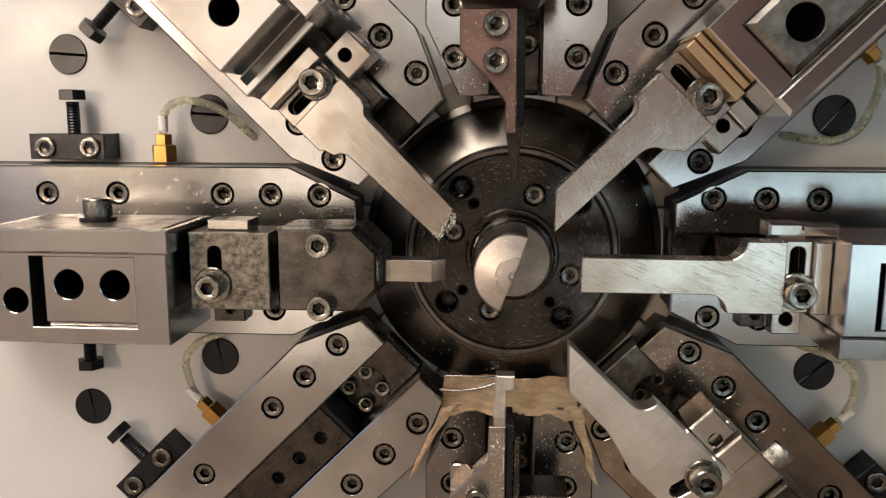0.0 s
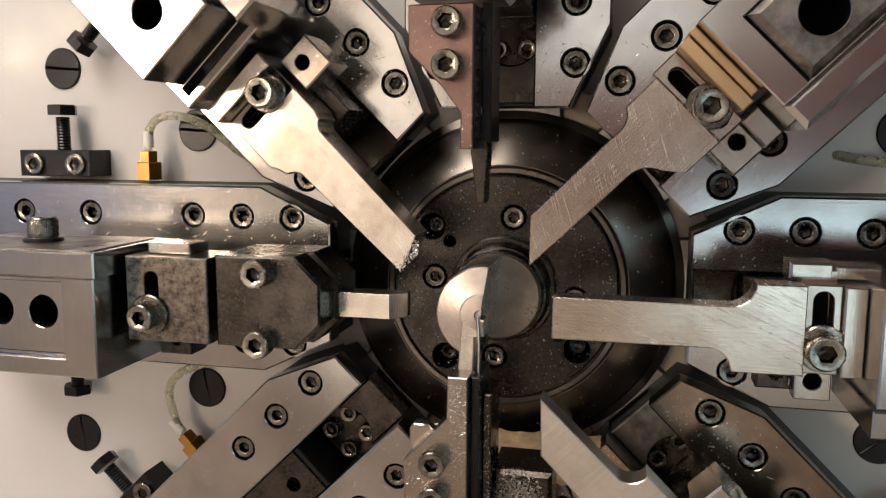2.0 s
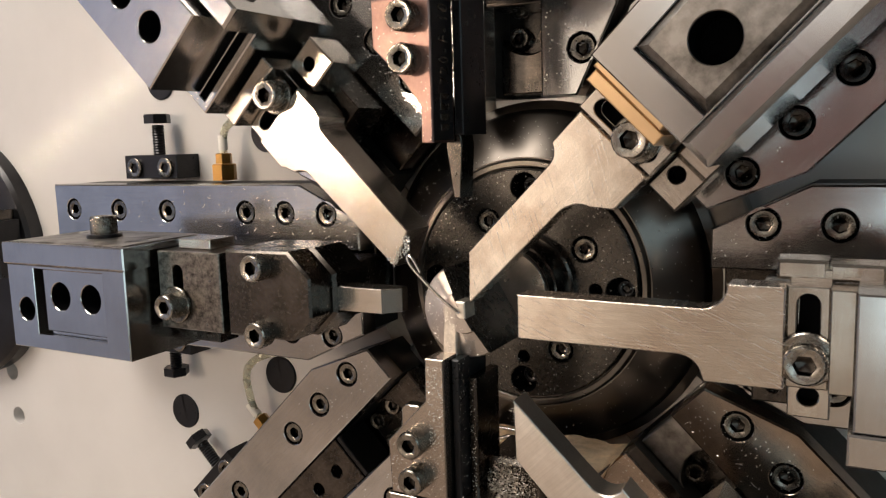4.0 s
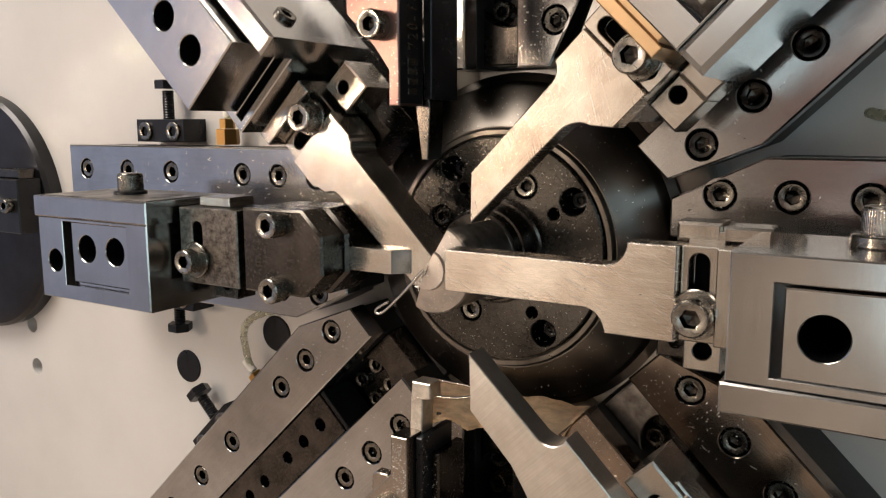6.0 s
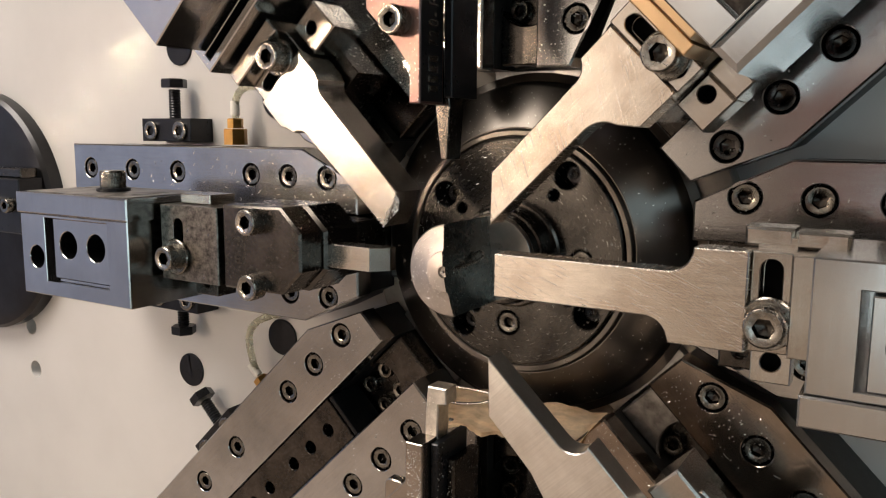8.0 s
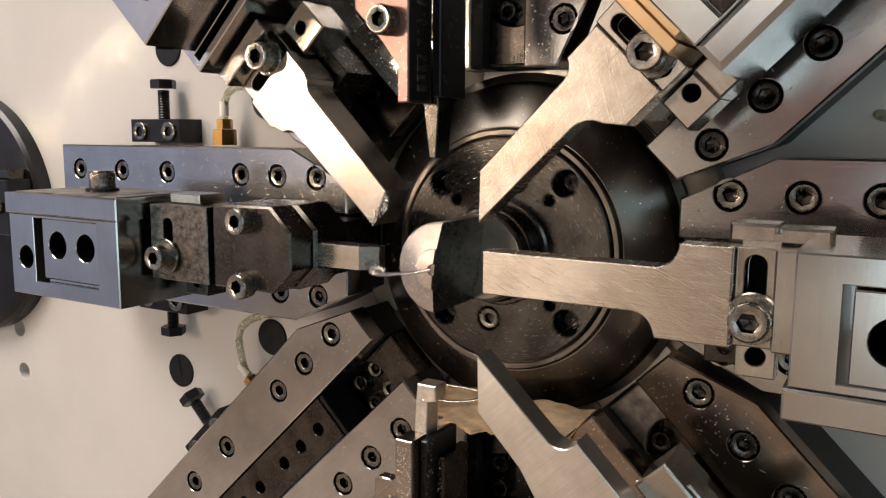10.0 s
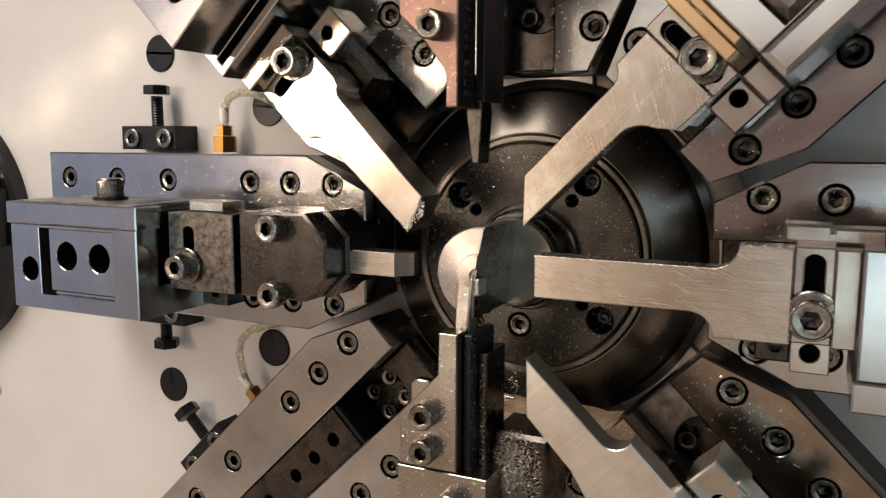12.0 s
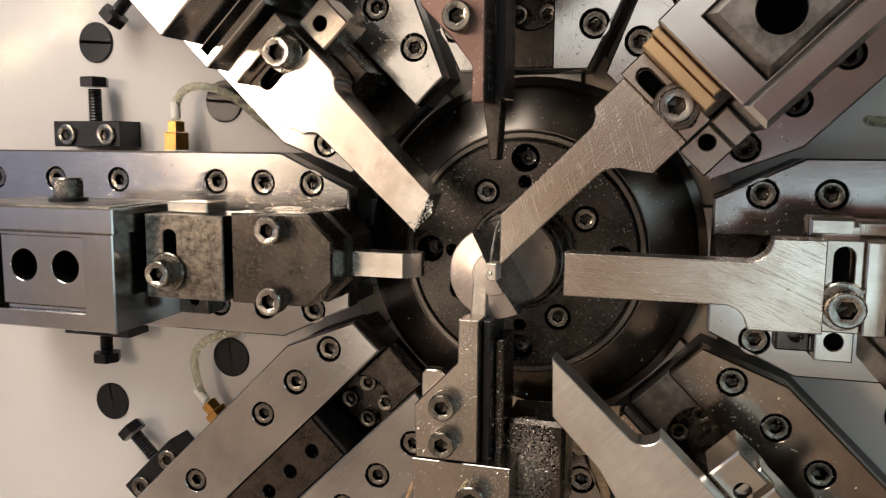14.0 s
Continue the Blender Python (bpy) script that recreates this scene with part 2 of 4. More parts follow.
def inset(pts, c):
    area = sum(pts[i - 1][0] * pts[i][1] - pts[i][0] * pts[i - 1][1] for i in range(len(pts)))
    s = 1 if area > 0 else -1
    out = []
    for i in range(len(pts)):
        p0, p1, p2 = Vector(pts[i - 1]), Vector(pts[i]), Vector(pts[(i + 1) % len(pts)])
        d0, d1 = (p1 - p0).normalized(), (p2 - p1).normalized()
        n0, n1 = Vector((-d0.y, d0.x)) * s, Vector((-d1.y, d1.x)) * s
        b = n0 + n1
        if b.length < 1e-6:
            out.append(tuple(p1 + n0 * c))
            continue
        b.normalize()
        out.append(tuple(p1 + b * (c / max(0.4, b.dot(n0)))))
    return out


def slab(bm, outline, n0, n1, holes=(), ch=0.5, m=IDENT):
    """A prism over the outline from n0 up to n1, its upper edge chamfered; holes: (loop, depth), a depth of None goes through."""
    def ring(pts, n):
        return [bm.verts.new(m @ Vector((x * MM, y * MM, n * MM))) for x, y in pts]

    def wall(a, b):
        for i in range(len(a)):
            bm.faces.new((a[i - 1], a[i], b[i], b[i - 1]))

    def cap(loops):
        edges = []
        for l in loops:
            edges += [bm.edges.get((l[i - 1], l[i])) or bm.edges.new((l[i - 1], l[i])) for i in range(len(l))]
        bmesh.ops.triangle_fill(bm, use_beauty=True, use_dissolve=False, edges=edges)

    outline = [p for i, p in enumerate(outline) if (Vector(p) - Vector(outline[i - 1])).length > 0.05]
    low = ring(outline, n0)
    mid = ring(outline, n1 - ch) if ch else low
    if ch:
        wall(low, mid)
    top = ring(inset(outline, ch) if ch else outline, n1)
    wall(mid, top)
    tops, lows = [top], [low]
    for loop, depth in holes:
        e = 0.35
        a = ring(loop, n1)
        a2 = ring(inset(loop, e), n1 - e)
        wall(a, a2)
        b = ring(inset(loop, e), n0 if depth is None else n1 - depth)
        wall(a2, b)
        tops.append(a)
        if depth is None:
            lows.append(b)
        else:
            cap([b])
    cap(tops)
    cap(lows)
    return bm


def lathe(bm, profile, k=24, m=IDENT, ripple=0.0):
    """A turned body round n: rows of (radius, n), closed at both ends."""
    rings = []
    for r, n in profile:
        rings.append([bm.verts.new(m @ Vector(((r - (ripple if i % 2 else 0)) * MM * math.cos(2 * math.pi * i / k), (r - (ripple if i % 2 else 0)) * MM * math.sin(2 * math.pi * i / k), n * MM))) for i in range(k)])
    for a, b in zip(rings, rings[1:]):
        for i in range(k):
            bm.faces.new((a[i - 1], a[i], b[i], b[i - 1]))
    bm.faces.new(rings[0])
    bm.faces.new(rings[-1])
    return bm


def mesh_of(name, bm, mat, smooth=32):
    bmesh.ops.recalc_face_normals(bm, faces=bm.faces[:])
    me = bpy.data.meshes.new(name)
    bm.to_mesh(me)
    bm.free()
    me.materials.append(mat)
    me.shade_smooth()
    me.set_sharp_from_angle(angle=radians(smooth))
    return me


def part(name, bm, mat, parent=None, label=""):
    ob = new(name, mesh_of(name, bm, mat))
    if parent is not None:
        ob.parent = parent
    if label:
        ob["label"] = label
    return ob


def block(name, outline, n0, n1, mat, parent, label="", holes=(), ch=0.5):
    return part(name, slab(bmesh.new(), outline, n0, n1, holes, ch), mat, parent, label)


def thing(name, m, label, category, group="", kind=""):
    ob = new(name)
    ob.matrix_world = m
    return tagged(ob, label, category, group, kind)


SHARED = {}


def hexagon_screw_mesh(r, h, knurl, mat):
    key = (r, h, knurl, mat.name)
    if key in SHARED:
        return SHARED[key]
    bm = bmesh.new()
    k = 112 if knurl else 24
    rows = []

    def ring(rr, n, rip=0.0):
        return [bm.verts.new(((rr - (rip if i % 2 else 0)) * MM * math.cos(2 * math.pi * i / k), (rr - (rip if i % 2 else 0)) * MM * math.sin(2 * math.pi * i / k), n * MM)) for i in range(k)]

    rip = 0.03 * r if knurl else 0
    rows.append(ring(r * 0.97, 0))
    rows.append(ring(r, 0.12 * h, rip))
    rows.append(ring(r, 0.84 * h, rip))
    rows.append(ring(r * 0.96, 0.93 * h))
    rows.append(ring(r * 0.88, h))
    rows.append(ring(r * 0.66, h))
    hr = 0.51 * r

    def hexring(rr, n):
        out = []
        for i in range(k):
            a = 2 * math.pi * i / k
            f = math.cos(math.pi / 6) / math.cos((a % (math.pi / 3)) - math.pi / 6)
            out.append(bm.verts.new((rr * f * MM * math.cos(a), rr * f * MM * math.sin(a), n * MM)))
        return out

    rows.append(hexring(hr * 1.06, h - 0.35))
    rows.append(hexring(hr, h - 0.7))
    rows.append(hexring(hr, h * 0.42))
    rows.append(ring(0.12 * r, h * 0.34))
    # Socket walls and bottom take the second, darker material.
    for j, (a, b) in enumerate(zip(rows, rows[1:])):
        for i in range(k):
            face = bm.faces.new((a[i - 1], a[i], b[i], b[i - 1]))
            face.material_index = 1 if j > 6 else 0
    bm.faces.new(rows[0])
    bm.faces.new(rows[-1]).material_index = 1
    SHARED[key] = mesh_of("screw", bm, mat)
    SHARED[key].materials.append(HEXDARK)
    return SHARED[key]


def cap_screw(parent, u, v, n, r=6.5, h=8.0, mat=None, knurl=False, tilt=None, spin=0.0):
    """A socket head screw whose head sits at (u, v, n); tilt turns its axis."""
    ob = new("screw", hexagon_screw_mesh(r, h, knurl, mat or SCREW))
    ob.parent = parent
    ob.matrix_basis = Matrix.Translation((u * MM, v * MM, n * MM)) @ (tilt or IDENT) @ Matrix.Rotation(spin, 4, "Z")
    return ob


def washer(parent, u, v, n, r=9.5, h=2.4, bore=4.5, mat=None, tilt=None):
    bm = bmesh.new()
    lathe(bm, [(r - 0.5, 0), (r, 0.5), (r, h - 0.5), (r - 0.6, h)], 28)
    ob = part("washer", bm, mat or SCREWLIGHT, parent)
    ob.matrix_basis = Matrix.Translation((u * MM, v * MM, n * MM)) @ (tilt or IDENT)
    return ob


UPV = Matrix.Rotation(radians(-90), 4, "X")    # axis n turned to +v
DOWNV = Matrix.Rotation(radians(90), 4, "X")   # axis n turned to -v
PLUSU = Matrix.Rotation(radians(90), 4, "Y")   # axis n turned to +u

FACE = -54.0   # the machine plate, in n


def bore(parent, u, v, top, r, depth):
    """A near-black lining that puts the shade down a drilled bore into colour."""
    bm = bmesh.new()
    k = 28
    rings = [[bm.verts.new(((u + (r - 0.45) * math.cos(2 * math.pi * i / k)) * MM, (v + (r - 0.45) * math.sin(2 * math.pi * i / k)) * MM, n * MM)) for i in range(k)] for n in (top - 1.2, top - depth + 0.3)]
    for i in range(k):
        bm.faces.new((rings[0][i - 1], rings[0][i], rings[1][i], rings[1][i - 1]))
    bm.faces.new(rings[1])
    return part("bore", bm, SHADEBLACK, parent)


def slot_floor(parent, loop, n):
    """A near-black sheet that stands for the shade in a milled slot."""
    return part("slot_floor", slab(bmesh.new(), inset(loop, 0.5), n - 0.2, n + 0.3, ch=0), SHADEBLACK, parent)


# ---- the machine plate and the room ----
def build_setting():
    holes = [(circle(-507, -116, 8), 14), (circle(-504, -156, 8), 14), (circle(507, -116, 8), 14), (circle(504, -156, 8), 14)]
    plate = thing("machine_plate", station(0), "satin pale metal machine face plate with tapped holes", "machine plate", kind="structure")
    block("plate_sheet", rect(-1300, -800, 1300, 800), FACE - 30, FACE, PLATE, plate, holes=holes, ch=1.0)
    def room(name, w, d, h, at, mat):
        bm = bmesh.new()
        slab(bm, rect(-w / 2, -d / 2, w / 2, d / 2), 0, h, ch=0)
        ob = part(name, bm, mat)
        ob.location = at
        return tagged(ob, kind="structure")
    room("floor", 5000, 4000, 60, (0, -1.6, -1.26), FLOORM)
    room("ceiling", 5000, 4000, 60, (0, -1.6, 1.75), DARKPAINT)
    room("wall_back", 5000, 60, 2950, (0, -2.3, -1.2), PAINT)
    # Low pale panels are added reflectors, out of view.
    room("wall_panel_left", 1500, 40, 820, (-1.35, -2.25, -1.2), SIDEPANEL)
    # Added out of view to tint the left steel's reflections blue.
    room("wall_panel_blue", 700, 40, 1950, (-1.95, -2.20, -0.25), BLUEPANEL)
    room("wall_panel_low", 1300, 40, 900, (-0.02, -2.25, -1.2), PALEPANEL)
    room("wall_panel_right", 1500, 40, 820, (1.65, -2.25, -1.2), SIDEPANEL)
    # Unseen panels, added so that the steel reflects red-brown.
    room("wall_panel_red", 1300, 40, 520, (0.45, -2.25, -0.20), REDPANEL)
    room("wall_panel_red", 700, 40, 620, (0.95, -2.25, 0.33), REDPANEL)
    # Dark posts added out of view to break up reflections in the rails.
    for x, w in ((-1.05, 110), (-0.30, 60), (1.02, 80), (1.5, 80)):
        room("wall_post", w, 90, 2900, (x, -2.18, -1.2), POSTM)
    room("wall_left", 60, 3260, 2950, (-2.4, -1.56, -1.2), PAINT)
    # Second added blue panel for the reflections in the left block and guide.
    room("wall_panel_side", 40, 2000, 2600, (-2.34, -1.15, -0.90), BLUEPANEL)
    room("wall_right", 60, 3260, 2950, (2.4, -1.56, -1.2), DARKPAINT)
    room("wall_front", 5000, 60, 2950, (0, 0.2, -1.2), PAINT)


# ---- slide guides ----
def build_guide(angle, label):
    g = thing("slide_guide", station(angle), label, "slide guide", "guides round the quill")
    far, near = (54, 36.5) if angle % 90 else (52.5, 33)
    for s in (-1, 1):
        bar = [(95, 15 * s), (352, 15 * s), (352, far * s), (135.5, far * s), (95, near * s)]
        low = [(96.2, 15 * s), (358, 15 * s), (358, (far - 0.7) * s), (135.8, (far - 0.7) * s), (96.2, (near - 0.6) * s)]
        screws = [(u, 35.5 * s) for u in (117, 147, 177, 243, 288, 333)]
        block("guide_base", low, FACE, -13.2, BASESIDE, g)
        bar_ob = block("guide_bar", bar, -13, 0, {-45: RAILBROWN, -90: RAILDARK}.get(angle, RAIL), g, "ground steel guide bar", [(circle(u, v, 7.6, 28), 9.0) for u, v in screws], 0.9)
        for i, (u, v) in enumerate(screws):
            bore(bar_ob, u, v, 0.6, 7.6, 9.3)
            cap_screw(g, u, v, -8.9, 6.6, 8.0, SCREWDARK if angle == 45 and s < 0 else SCREW, spin=0.4 * i + angle)
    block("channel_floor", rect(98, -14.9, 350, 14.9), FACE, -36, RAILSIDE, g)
    step = [(98, -14.8), (126.8, -14.8)] + arc(135, 0, 17, 241, 119, 10) + [(126.8, 14.8), (98, 14.8)]
    block("channel_step", step, -36.4, -21, STAINED if angle == -45 else GUNMETAL, g, "oily step with a round pocket", (), 0.8)
    bm = bmesh.new()
    lathe(bm, [(16.5, -36), (16.5, -34), (16.0, -33.4)], 32, Matrix.Translation((135 * MM, 0, 0)))
    part("boss", bm, GUNMETAL, g)
    for u in (127, 143):
        for v in (-8, 8):
            cap_screw(g, u, v, -33.4, 5.6, 5.5, SCREW, spin=u * 0.3)
    block("end_stop", rect(90.5, -27, 97.5, 27), FACE, -37, LIPSTEEL, g, "grey steel end stop with a bright edge", (), 1.5)
    return g


def build_stop(angle, side, reach=93):
    st = thing("stop_bolt", station(angle), "black steel stop block with a hex bolt beside a guide", "stop bolt", "stops beside the guides")
    s = side
    block("stop_block", rect(266, min(54.5 * s, 71 * s), 317, max(54.5 * s, 71 * s)), FACE, -33, BLACK, st)
    for u in (276, 306):
        cap_screw(st, u, 62 * s, -33.4, 7.0, 2.6, SCREW)
    turn = UPV if s > 0 else DOWNV
    bm = bmesh.new()
    prof = []
    for i in range((reach - 68) // 2):
        prof += [(4.4, i * 1.9), (3.8, i * 1.9 + 0.95)]
    lathe(bm, prof, 16)
    shank = part("shank", bm, BLACK, st)
    shank.matrix_basis = Matrix.Translation((290 * MM, 70 * s * MM, -41 * MM)) @ turn
    bm = bmesh.new()
    slab(bm, circle(0, 0, 9.2, 6), 0, 6.5, ch=0.7)
    head = part("bolt_head", bm, BLACK, st)
    head.matrix_basis = Matrix.Translation((290 * MM, reach * s * MM, -41 * MM)) @ turn


def build_plug(r, a):
    p = thing("slotted_plug", station(0), "dark round slotted plug set in the machine plate", "plug", "plugs in the plate")
    bm = bmesh.new()
    loop = circle(0, 0, 13.2, 36)
    spin = a * 7.3
    c, s = math.cos(spin), math.sin(spin)
    bar = [(c * x - s * y, s * x + c * y) for x, y in rect(-12.6, -0.9, 12.6, 0.9)]
    slab(bm, loop, FACE - 3, FACE + 1.4, [(bar, 2.2)], 0.6)
    ob = part("plug_head", bm, BLACK, p)
    ob.location = (r * math.cos(radians(a)) * MM, r * math.sin(radians(a)) * MM, 0)


def tube(name, pts, r, mat, parent, label=""):
    """A round tube or wire through the points, millimetres, in the parent's axes."""
    cu = bpy.data.curves.new(name, "CURVE")
    cu.dimensions, cu.bevel_depth, cu.bevel_resolution, cu.resolution_u = "3D", r * MM, 4, 10
    cu.use_fill_caps = True
    sp = cu.splines.new("NURBS")
    sp.points.add(len(pts) - 1)
    for q, p in zip(sp.points, pts):
        q.co = (p[0] * MM, p[1] * MM, p[2] * MM, 1)
    sp.use_endpoint_u, sp.order_u = True, 4
    cu.materials.append(mat)
    ob = new(name, cu)
    ob.parent = parent
    if label:
        ob["label"] = label
    return ob


def build_oil_line(angle, u, side, path):
    """A brass fitting on the flank of a guide with its clear tube; path in the plate's own axes."""
    s = side
    o = thing("oil_line", station(angle), "brass fitting with a clear plastic oil tube on a guide flank", "oil line", "oil lines")
    turn = UPV if s > 0 else DOWNV
    at = Matrix.Translation((u * MM, 53 * s * MM, -40 * MM)) @ turn
    bm = bmesh.new()
    slab(bm, circle(0, 0, 8.2, 6), 0, 11, ch=0.6)
    f = part("hex_fitting", bm, BRASS, o)
    f.matrix_basis = at
    bm = bmesh.new()
    slab(bm, circle(0, 0, 5.6, 6), 11.2, 18, ch=0.5)
    f = part("fitting_nut", bm, BRASS, o)
    f.matrix_basis = at
    inv = o.matrix_world.inverted() @ station(0)
    pts = [(u, (70 + k) * s, -40) for k in (0, 9)]
    for x, z, n in path:
        q = inv @ Vector((x * MM, z * MM, n * MM))
        pts.append((q.x / MM, q.y / MM, q.z / MM))
    tube("tube", pts, 2.6, TUBE, o, "clear yellowish plastic tube")
    bm = bmesh.new()
    lathe(bm, [(3.1, 0), (3.1, 10)], 16)
    f = part("tube_marker", bm, LABELM, o, "white tube marker sleeve")
    f.matrix_basis = Matrix.Translation((u * MM, 73 * s * MM, -40 * MM)) @ turn


# ---- the hub and the turning quill ----
def build_hub():
    h = thing("hub_flange", station(0), "blackened steel hub flange round the turning quill", "flange")
    bm = bmesh.new()
    lathe(bm, [(95, FACE), (95, -36), (90.5, -34), (89, -27.5), (87.5, -25.6), (67.2, -14.2), (66, -13.4), (61.0, -13.6), (61.0, FACE + 1)], 96)
    part("flange_body", bm, FLANGE, h)
    bm = bmesh.new()
    lathe(bm, [(112, FACE), (112, -41), (111, -40), (95.2, -40), (95.2, FACE)], 96)
    part("seat_ring", bm, TANSTEEL, h, "pale seat ring round the flange")
    bm = bmesh.new()
    k = 96
    prof = [(61.2, -13.6), (61.2, -11.4), (61.8, -10.8), (64.0, -10.8), (65.0, -12.0), (65.4, -13.4)]
    rings = [[bm.verts.new((r * MM * math.cos(2 * math.pi * i / k), r * MM * math.sin(2 * math.pi * i / k), n * MM)) for i in range(k)] for r, n in prof]
    for a, b in zip(rings, rings[1:]):
        for i in range(k):
            bm.faces.new((a[i - 1], a[i], b[i], b[i - 1]))
    part("retaining_ring", bm, RINGSTEEL, h, "worn steel retaining ring")
    return h


def chips_mesh(spots, size, seed, mat):
    """Tiny bent flakes at the given spots (u, v, n)."""
    rnd = random.Random(seed)
    verts, faces = [], []
    for x, y, z in spots:
        s = size * rnd.uniform(0.4, 1.6)
        a = rnd.uniform(0, 6.28)
        b = len(verts)
        e = rnd.uniform(0.3, 1.0)
        for du, dv, dn in ((-s, -s * 0.3, 0), (s, -s * 0.3 * e, s * 0.5), (s * 0.6, s * 0.4, s * 0.2), (-s * 0.4, s * 0.4, s * e)):
            verts.append(((x + du * math.cos(a) - dv * math.sin(a)) * MM, (y + du * math.sin(a) + dv * math.cos(a)) * MM, (z + dn) * MM))
        faces += [(b, b + 1, b + 2), (b, b + 2, b + 3), (b, b + 3, b + 1), (b + 1, b + 3, b + 2)]
    me = bpy.data.meshes.new("metal_chips")
    me.from_pydata(verts, [], faces)
    me.materials.append(mat)
    return me


def scatter(name, spots, size, seed, parent, mat=None):
    ob = new(name, chips_mesh(spots, size, seed, mat or CHIP))
    ob.parent = parent
    return tagged(ob, "tiny bright metal chips", kind="stuff")


def build_quill():
    q = thing("turning_quill", station(0), "dark turning quill disc with a half-cut steel wire guide", "quill")
    holes = []
    for i in range(4):
        a = radians(90 * i)
        holes.append((circle(38.3 * math.cos(a), 38.3 * math.sin(a), 7.2, 24), 8.0))
        b = radians(90 * i + 58)
        holes.append((circle(51.0 * math.cos(b), 51.0 * math.sin(b), 7.6, 28), 16.0))
        holes.append((circle(38.5 * math.cos(b), 38.5 * math.sin(b), 3.7, 20), 10.0))
    disc_ob = block("quill_disc", circle(0, 0, 60.4, 96), -40, -10, DISC, q, "blackened disc with counterbored holes", holes, 0.9)
    for i in range(4):
        a = radians(90 * i)
        bore(disc_ob, 38.3 * math.cos(a), 38.3 * math.sin(a), -9.4, 7.2, 8.3)
        cap_screw(q, 38.3 * math.cos(a), 38.3 * math.sin(a), -17.6, 5.9, 7.2, SCREW, spin=i)
        b = radians(90 * i + 58)
        bore(disc_ob, 51 * math.cos(b), 51 * math.sin(b), -10, 7.6, 15.8)
        bore(disc_ob, 38.5 * math.cos(b), 38.5 * math.sin(b), -10, 3.7, 9.8)
        cap_screw(q, 51 * math.cos(b), 51 * math.sin(b), -25.5, 4.4, 5.0, BLACK, spin=i)
    bm = bmesh.new()
    lathe(bm, [(28.5, -10.2), (28.5, -6), (27.4, -5), (26, -5), (25.6, 3), (24.2, 6), (23.2, 6.4), (22.4, 12)], 64)
    part("quill_collar", bm, GUNMETAL, q, "oil-stained stepped collar")
    # the guide: a round bar of which the half towards +u is cut away down to n = 14
    bm = bmesh.new()
    R, k = 21.6, 40
    lathe(bm, [(R, 11.8), (R, 14.0), (R - 0.3, 14.3)], 64)
    part("guide_seat", bm, SEAT, q)
    bm = bmesh.new()
    half = [radians(90 + 180 * i / k) for i in range(k + 1)]
    rows = []
    for r, n in ((R - 0.05, 14.4), (R - 0.05, 56.2), (R - 0.8, 57.4), (9.8, 60.2), (9.2, 61.6), (2.8, 62.2), (2.4, 60.5)):
        rows.append([bm.verts.new((min(0.0, r * math.cos(a)) * MM, r * math.sin(a) * MM, n * MM)) for a in half])
    for j, (a, b) in enumerate(zip(rows, rows[1:])):
        for i in range(k):
            bm.faces.new((a[i], a[i + 1], b[i + 1], b[i])).material_index = 2 if j == 0 else 0
    bm.faces.new(rows[-1])
    cut = bm.faces.new([r[0] for r in rows] + [r[-1] for r in reversed(rows)])
    cut.material_index = 1
    guide = part("wire_guide", bm, QUILL, q, "half-cut turned steel wire guide with scratched nose")
    guide.data.materials.append(CUTFACE)
    guide.data.materials.append(STAINED)
    rnd = random.Random(4)
    spots = []
    for i in range(620):
        r, a = 30 + 29 * math.sqrt(rnd.random()), rnd.uniform(0, 6.283)
        spots.append((r * math.cos(a), r * math.sin(a), -9.9))
    scatter("swarf", spots, 0.30, 5, q)
    spots = []
    for i in range(170):
        r, a = 21 * math.sqrt(rnd.random()), rnd.uniform(1.7, 4.6)
        spots.append((r * math.cos(a), r * math.sin(a), 61.7 - (max(0, r - 9) * 0.235 + 1.3 if r > 9.4 else 0)))
    for i in range(90):
        spots.append((-0.2, rnd.uniform(-21, 21), rnd.uniform(46, 58)))
    scatter("swarf", spots, 0.33, 6, guide)
    return q, guide


# ---- the tool slides ----
def slide_base(name, angle, label, u0, top=-2.0, holes=()):
    t = thing(name, station(angle), label, "tool slide", "tool slides")
    block("slide_bar", rect(u0, -14.4, 345, 14.4), -31, top, GUNMETAL, t, holes=holes)
    return t


def neck(u, v, r, a0, a1):
    return arc(u, v, r, a0, a1, 7)


def tool_block_body(t, u0, u1, v0, v1, nf, window, inset_holes, body_holes, cover, mat=BLOCK):
    """The boxy tool block: a frame with a sunk window, the drilled insert in it, and a cover plate along one side."""
    wu0, wv0, wu1, wv1 = window
    win = [(wu0, wv0), (wu0, wv1), (wu1, wv1), (wu1, wv0)]
    block("block_foot", rect(u0 + 3, max(v0, -14.2), u1 - 2, min(v1, 14.2)), -2, 40, GUNMETAL, t)
    frame_ob = block("block_frame", rect(u0, v0, u1, v1), 39, nf, mat, t, "ground steel tool block frame", [(win, 50)] + [(circle(u, v, r, 28), 40) for u, v, r in body_holes], 0.6)
    insert_ob = block("insert_block", rect(wu0 + 0.3, wv0 + 0.3, wu1 - 7, wv1 - 2.8) if u0 == 173 else rect(wu0 + 3.4, wv0 + 0.4, wu1 - 0.3, wv1 - 1.8), nf - 49, nf - 1.0, mat, t, "drilled steel insert",
          [(circle(u, v, r, 28), 46) for u, v, r in inset_holes], 0.5)
    for u, v, r in inset_holes:
        bore(insert_ob, u, v, nf - 1.0, r, 46)
    for u, v, r in body_holes:
        bore(frame_ob, u, v, nf, r, 40)
    c0, c1 = cover
    block("cover_plate", rect(u0 - 1.5, c0, u1 + 1.5, c1), 36, nf + 1.2, mat, t, "ground steel cover plate", (), 0.7)


